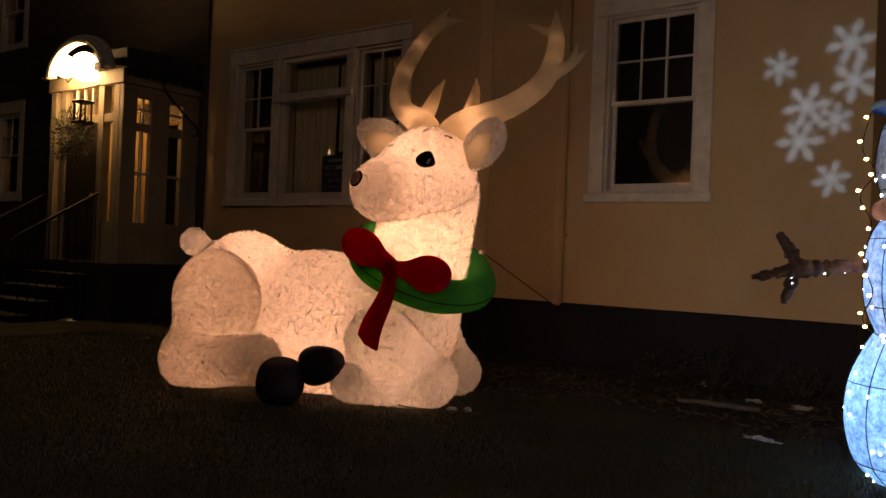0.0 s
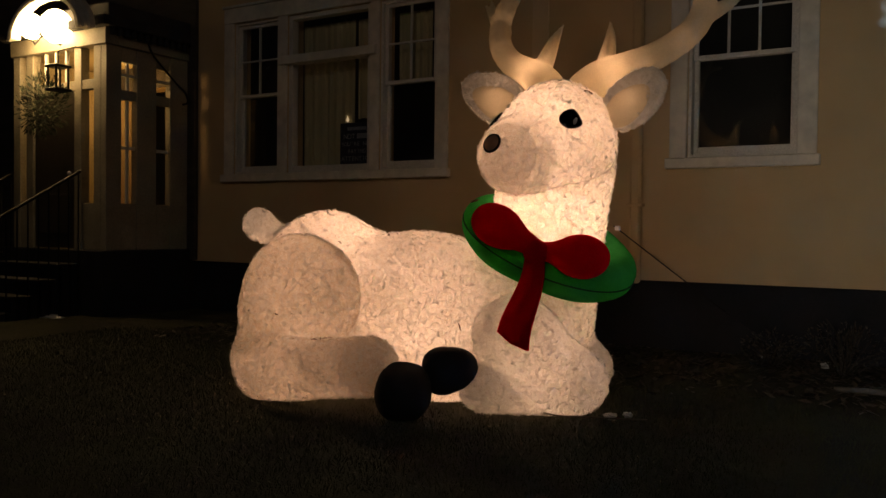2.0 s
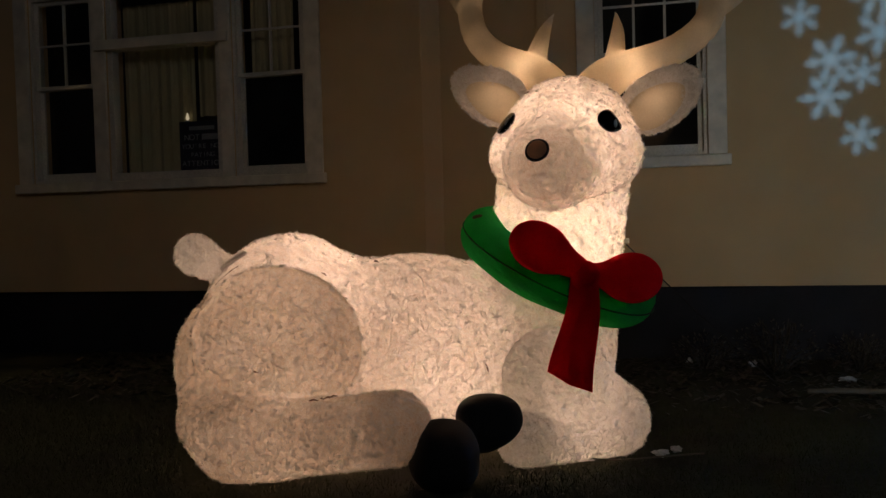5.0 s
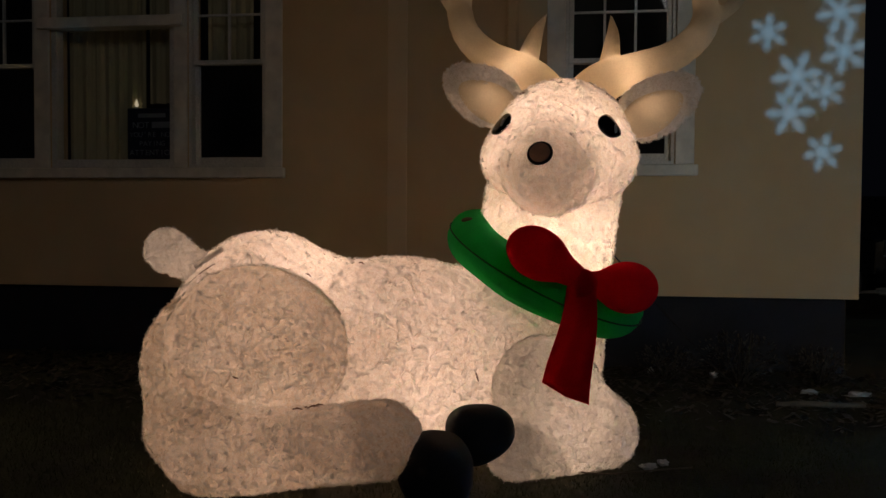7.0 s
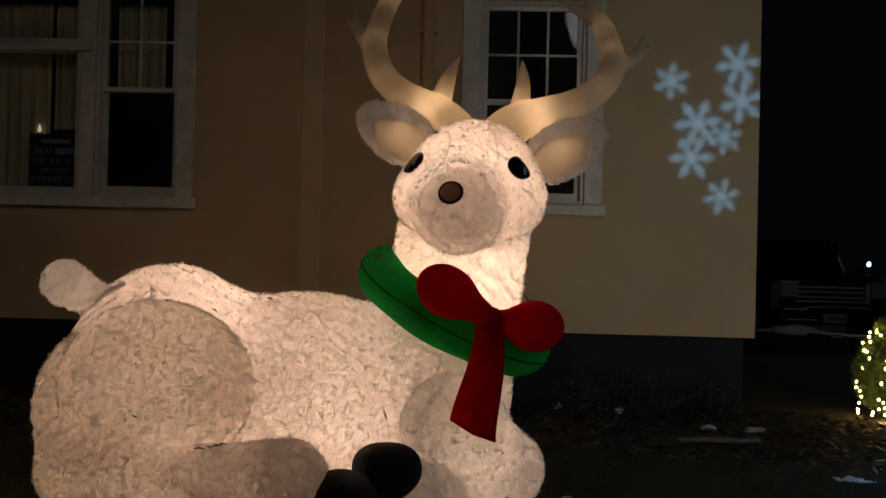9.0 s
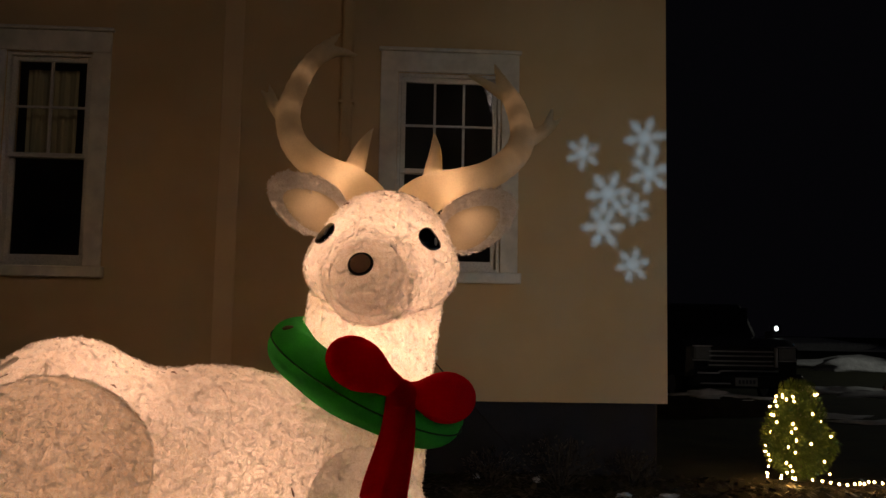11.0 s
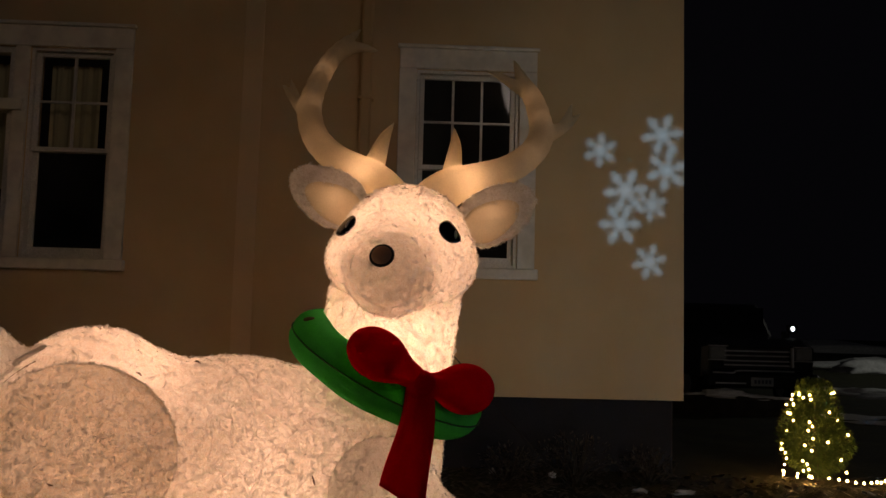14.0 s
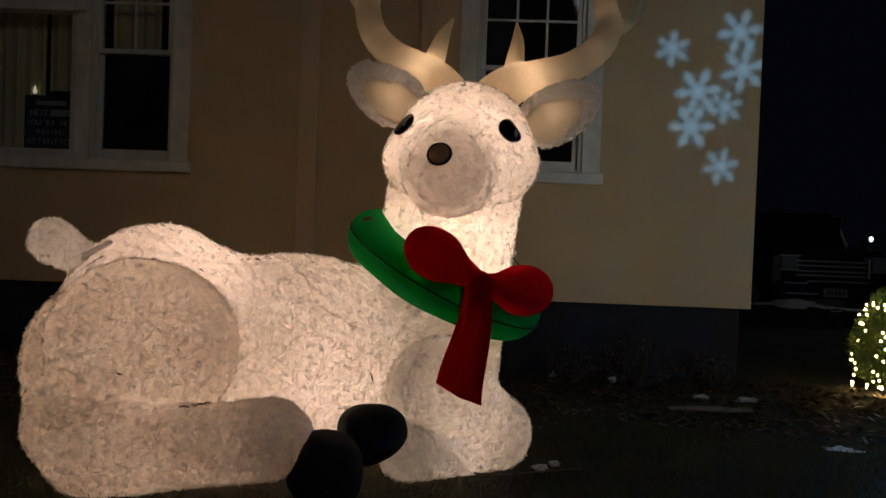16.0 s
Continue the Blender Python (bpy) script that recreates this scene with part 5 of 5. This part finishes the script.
for x in (VX - 0.82, VX + 0.82):
    for y in (VY + 0.85, VY + 4.7):
        bm = bmesh.new()
        tube(bm, [(x - 0.12, y, 0.36), (x - 0.1, y, 0.36), (x + 0.1, y, 0.36), (x + 0.12, y, 0.36)], [0.31, 0.36, 0.36, 0.31], 28)
        wheel = part("wheel", bm, RUBBER, truck, smooth=False)
        part("rim", tube(bmesh.new(), [(x - 0.125, y, 0.36), (x + 0.125, y, 0.36)], 0.19, 16), CHROME, wheel)

# ---- loose bits on the ground ----
def lump(name, c, r, mat, seed, label, category, kind="", rough=0.35):
    bm = bmesh.new()
    bmesh.ops.create_icosphere(bm, subdivisions=3, radius=1)
    for v in bm.verts:
        k = 1 + rough * noise.noise(v.co * 1.7 + Vector((seed * 3.1, 0, 0))) + 0.5 * rough * noise.noise(v.co * 4 + Vector((seed, 0, 0)))
        v.co = Vector((v.co.x * r[0] * k, v.co.y * r[1] * k, v.co.z * r[2] * k)) + Vector(c)
    return tagged(part(name, bm, mat, smooth=True), label, category, "", kind)


SNOWS = (((-11.2, 6.0, 0.0), (0.5, 0.12, 0.04)), ((-11.9, 7.0, 0.0), (0.75, 0.1, 0.05)), ((-12.4, 7.3, 0.0), (0.3, 0.1, 0.05)),
         ((0.95, 13.3, 0.3), (0.42, 0.2, 0.07)), ((1.6, 13.25, 0.24), (0.4, 0.16, 0.05)), ((2.6, 13.0, 0.0), (0.7, 0.22, 0.06)), ((3.1, 12.2, 0.0), (0.5, 0.15, 0.06)), ((5.5, 18.2, 0.0), (0.9, 0.6, 0.14)), ((6.2, 17.2, 0.0), (0.8, 0.5, 0.12)),
         ((13.0, 30.5, 0.0), (2.6, 1.3, 0.3)), ((11.6, 28.0, 0.0), (1.6, 0.8, 0.3)), ((24.5, 56.0, 0.0), (7, 2.5, 0.6)), ((-1.72, 6.92, 0.0), (0.12, 0.04, 0.03)), ((-1.66, 5.45, 0.0), (0.1, 0.035, 0.025)))
tagged(lump("soil_bank", (1.2, 13.3, 0.0), (1.6, 0.4, 0.29), SOIL, 31, "low dark bank of ploughed soil and snow", "bank", rough=0.2))
for i, (c, r) in enumerate(SNOWS):
    lump("snow_patch", c, r, SNOW, i + 1, "patch of old white snow on the ground", "snow", rough=0.9)
for i, (c, r) in enumerate((((-3.52, 4.68, 0.03), (0.035, 0.03, 0.015)), ((-3.44, 4.76, 0.03), (0.025, 0.02, 0.015)), ((-2.7, 7.47, 0.03), (0.03, 0.02, 0.03)), ((-3.2, 7.6, 0.03), (0.025, 0.02, 0.025)), ((-2.1, 6.9, 0.02), (0.06, 0.03, 0.02)))):
    lump("paper_scrap", c, r, SNOW, i + 20, "crumpled pale scrap of paper on the soil", "litter", rough=0.8)
s = spline([(-2.5, 6.27, 0.05), (-2.3, 6.29, 0.055), (-2.1, 6.3, 0.05), (-1.9, 6.34, 0.05)], 5)
tagged(part("fallen_stick", tube(bmesh.new(), s, [0.018 + 0.004 * noise.noise(Vector(v) * 9) for v in s], 9), BARK, smooth=True), "bare pale stick lying on the soil bed", "stick")
rng = random.Random(9)
cord = spline([(-3.95, 4.55, 0.03), (-3.75, 4.5, 0.035), (-3.5, 4.62, 0.03), (-3.3, 4.7, 0.03)], 6)
tagged(part("power_cord", tube(bmesh.new(), cord, 0.005, 5), BARK), "thin pale power cord on the grass", "cord")


def shrub(c, r, seed):
    rng = random.Random(seed)
    bush = thing("bare_shrub", c, "low dark leafless shrub in the soil bed", "shrub", "bed shrubs")
    bm = bmesh.new()
    for k in range(26):
        a, b = rng.uniform(0, 6.28), rng.uniform(0.2, 1.1)
        d = Vector((math.cos(a) * math.sin(b), math.sin(a) * math.sin(b), math.cos(b))) * r * rng.uniform(0.7, 1.1)
        p = Vector(c)
        mid = p + d * 0.5 + Vector([rng.uniform(-0.05, 0.05) for _ in range(3)])
        tube(bm, spline([p - Vector((0, 0, 0.03)), mid, p + d], 4), [0.006 * (1 - i / 11) + 0.0015 for i in range(9)], 4)
    tagged(part("twig_clump", bm, DARKTWIG, bush), kind="stuff")
    verts, faces = sprigs((c[0], c[1], c[2] + r * 0.5), (r * 0.8, r * 0.8, r * 0.5), 260, 0.035, 0.008, seed)
    tagged(sheet("foliage", verts, faces, LEAF, bush), kind="stuff")


for i, (x, y, r) in enumerate(((-2.55, 7.25, 0.42), (-3.1, 7.35, 0.3), (-1.9, 7.4, 0.3), (-6.6, 7.3, 0.35))):
    shrub((x, y, 0.0), r, i + 40)

# soil bed along the wall: litter of leaves and twigs
verts, faces = [], []
for _ in range(5200):
    x, y = rng.uniform(-9, 1.2), rng.uniform(5.6, 7.8)
    if y < 5.9 + 0.25 * math.sin(x * 1.3) and rng.random() < 0.8:
        continue
    a, t, w = rng.uniform(0, 6.28), rng.uniform(-0.5, 0.5), rng.uniform(0.012, 0.04)
    d, e = Vector((math.cos(a), math.sin(a), t)) * w * 1.5, Vector((-math.sin(a), math.cos(a), rng.uniform(-0.5, 0.5))) * w * 0.6
    p = Vector((x, y, ground_height(x, y) + 0.015))
    i = len(verts)
    verts += [p - d, p - e, p + d, p + e]
    faces.append((i, i + 1, i + 2, i + 3))
tagged(sheet("leaf_litter", verts, faces, LEAF), "dry brown leaves and mulch on the soil bed", "leaf litter", kind="stuff")

# grass
GRASS = surface("dull_grass", (0.03, 0.035, 0.012), (0.07, 0.075, 0.025), 3, 40, 0.85, relief=0)
verts, faces = [], []
for _ in range(90000):
    x, y = rng.uniform(-9.5, 0.6), rng.uniform(1.6, 6.1)
    if y > 5.75 + 0.25 * math.sin(x * 1.3) + rng.uniform(-0.2, 0.2):
        continue
    a, h, w = rng.uniform(0, 6.28), rng.uniform(0.012, 0.04), rng.uniform(0.0015, 0.003)
    z = ground_height(x, y)
    s, c = math.sin(a), math.cos(a)
    l = rng.uniform(0.0, 0.03)
    b = rng.uniform(0, 6.28)
    i = len(verts)
    verts += [(x - c * w, y - s * w, z - 0.003), (x + c * w, y + s * w, z - 0.003), (x + math.cos(b) * l, y + math.sin(b) * l, z + h)]
    faces.append((i, i + 1, i + 2))
tagged(sheet("grass", verts, faces, GRASS), "short dull winter grass", "grass", kind="stuff")

# twigs and specks caught on the plush
for c in ((-4.995, 4.5, 1.12), (-5.2, 4.25, 1.03), (-5.1, 3.99, 0.43), (-5.13, 3.98, 0.425), (-5.08, 4.0, 0.435), (-5.17, 3.97, 0.42), (-5.45, 3.8, 0.55), (-4.35, 4.3, 0.52)):
    d = min((body, thigh, haunch), key=lambda q: abs(q(np.array(c))))
    p, n = onto(d, c)
    t = n.cross(Vector((rng.uniform(-1, 1), rng.uniform(-1, 1), rng.uniform(-0.4, 0.4)))).normalized() * rng.uniform(0.012, 0.028)
    tagged(part("dry_twig", tube(bmesh.new(), [p - t + n * 0.004, p + n * 0.01, p + t + n * 0.004], [0.003, 0.005, 0.002], 5), BROWN), "tiny brown twig caught in the plush", "twig", "caught twigs")


# ---- snowflake projector: a lamp behind a stencil plate ----
def flake(c, r, turn):
    """Outline of a six-armed snowflake."""
    pts = []
    arm = [(0.16, 0.09), (0.26, 0.05), (0.36, 0.16), (0.43, 0.15), (0.4, 0.06), (0.52, 0.06), (0.66, 0.25), (0.75, 0.24), (0.66, 0.06), (0.76, 0.06), (0.85, 0.14), (0.92, 0.12), (0.87, 0.05), (1.02, 0.05)]
    for k in range(6):
        a = math.radians(60 * k + turn)
        for u, v in [(u, -v) for u, v in arm] + [(u, v) for u, v in arm[::-1]]:
            pts.append((c[0] + r * (u * math.cos(a) - v * math.sin(a)), c[1] + r * (u * math.sin(a) + v * math.cos(a))))
    return pts


def inside(p, poly):
    hit = False
    for (x0, y0), (x1, y1) in zip(poly, poly[1:] + poly[:1]):
        if (y0 > p[1]) != (y1 > p[1]) and p[0] < (x1 - x0) * (p[1] - y0) / (y1 - y0) + x0:
            hit = not hit
    return hit


def build_projector():
    from mathutils.geometry import delaunay_2d_cdt
    eye, aim = Vector((-1.6, -1.5, 0.3)), Vector((-1.95, 7.8, 2.35))
    m = look(eye, aim)
    gap, half = 0.2, 0.12
    flakes = ((-2.0, 2.55, 0.21, 8), (-1.62, 2.75, 0.2, 20), (-2.05, 2.24, 0.2, 2), (-1.78, 1.9, 0.16, 14), (-2.24, 2.92, 0.16, 25), (-1.66, 3.08, 0.2, 10), (-1.76, 2.42, 0.15, 22))
    inv, polys = m.inverted(), []
    for x, z, r, turn in flakes:
        q = []
        for u, v in flake((x, z), r, turn):
            p = inv @ Vector((u, WALL_Y, v))
            q.append((p.x / -p.z * gap, p.y / -p.z * gap))
        polys.append(q)
    verts = [Vector(v) for v in ((-half, -half), (half, -half), (half, half), (-half, half))]
    edges = [(0, 1), (1, 2), (2, 3), (3, 0)]
    for q in polys:
        i = len(verts)
        verts += [Vector(v) for v in q]
        edges += [(i + k, i + (k + 1) % len(q)) for k in range(len(q))]
    vs, _, fs, *_ = delaunay_2d_cdt(verts, edges, [], 1, 1e-6)
    keep = []
    for f in fs:
        c = sum((vs[i] for i in f), Vector((0, 0))) / len(f)
        if not any(inside(c, q) for q in polys):
            keep.append(f)
    ob = thing("snowflake_projector", tuple(eye), "small black garden projector with a snowflake stencil", "projector")
    out = [m @ Vector((v.x, v.y, -gap)) for v in vs]
    sheet("stencil", out, keep, BLACK, ob)
    bm = bmesh.new()
    for a, b in (((-half, -half), (half, -half)), ((half, -half), (half, half)), ((half, half), (-half, half)), ((-half, half), (-half, -half))):
        bm.faces.new([bm.verts.new(m @ Vector(v)) for v in ((*a, -gap), (*b, -gap), (*b, 0.12), (*a, 0.12))])
    part("housing", bm, BLACK, ob)
    part("stake", tube(bmesh.new(), [tuple(eye - Vector((0, 0, 0.14))), (eye.x, eye.y, -0.1)], 0.02, 6), BLACK, ob)
    spot = lamp("projector_bulb", "SPOT", m, 3600, (0.16, 0.42, 1.0), 0.0007)
    spot.data.spot_size, spot.data.spot_blend = radians(50), 0.3
    # Second soft lamp added as projector spill to brighten the right wall.
    spill = lamp("projector_spill_fill", "SPOT", look(eye + Vector((0.2, 0.1, 0.3)), aim + Vector((0.5, 0, -0.5))), 225, (0.95, 1.0, 0.92), 0.4)
    spill.data.spot_size, spill.data.spot_blend = radians(44), 1.0


build_projector()
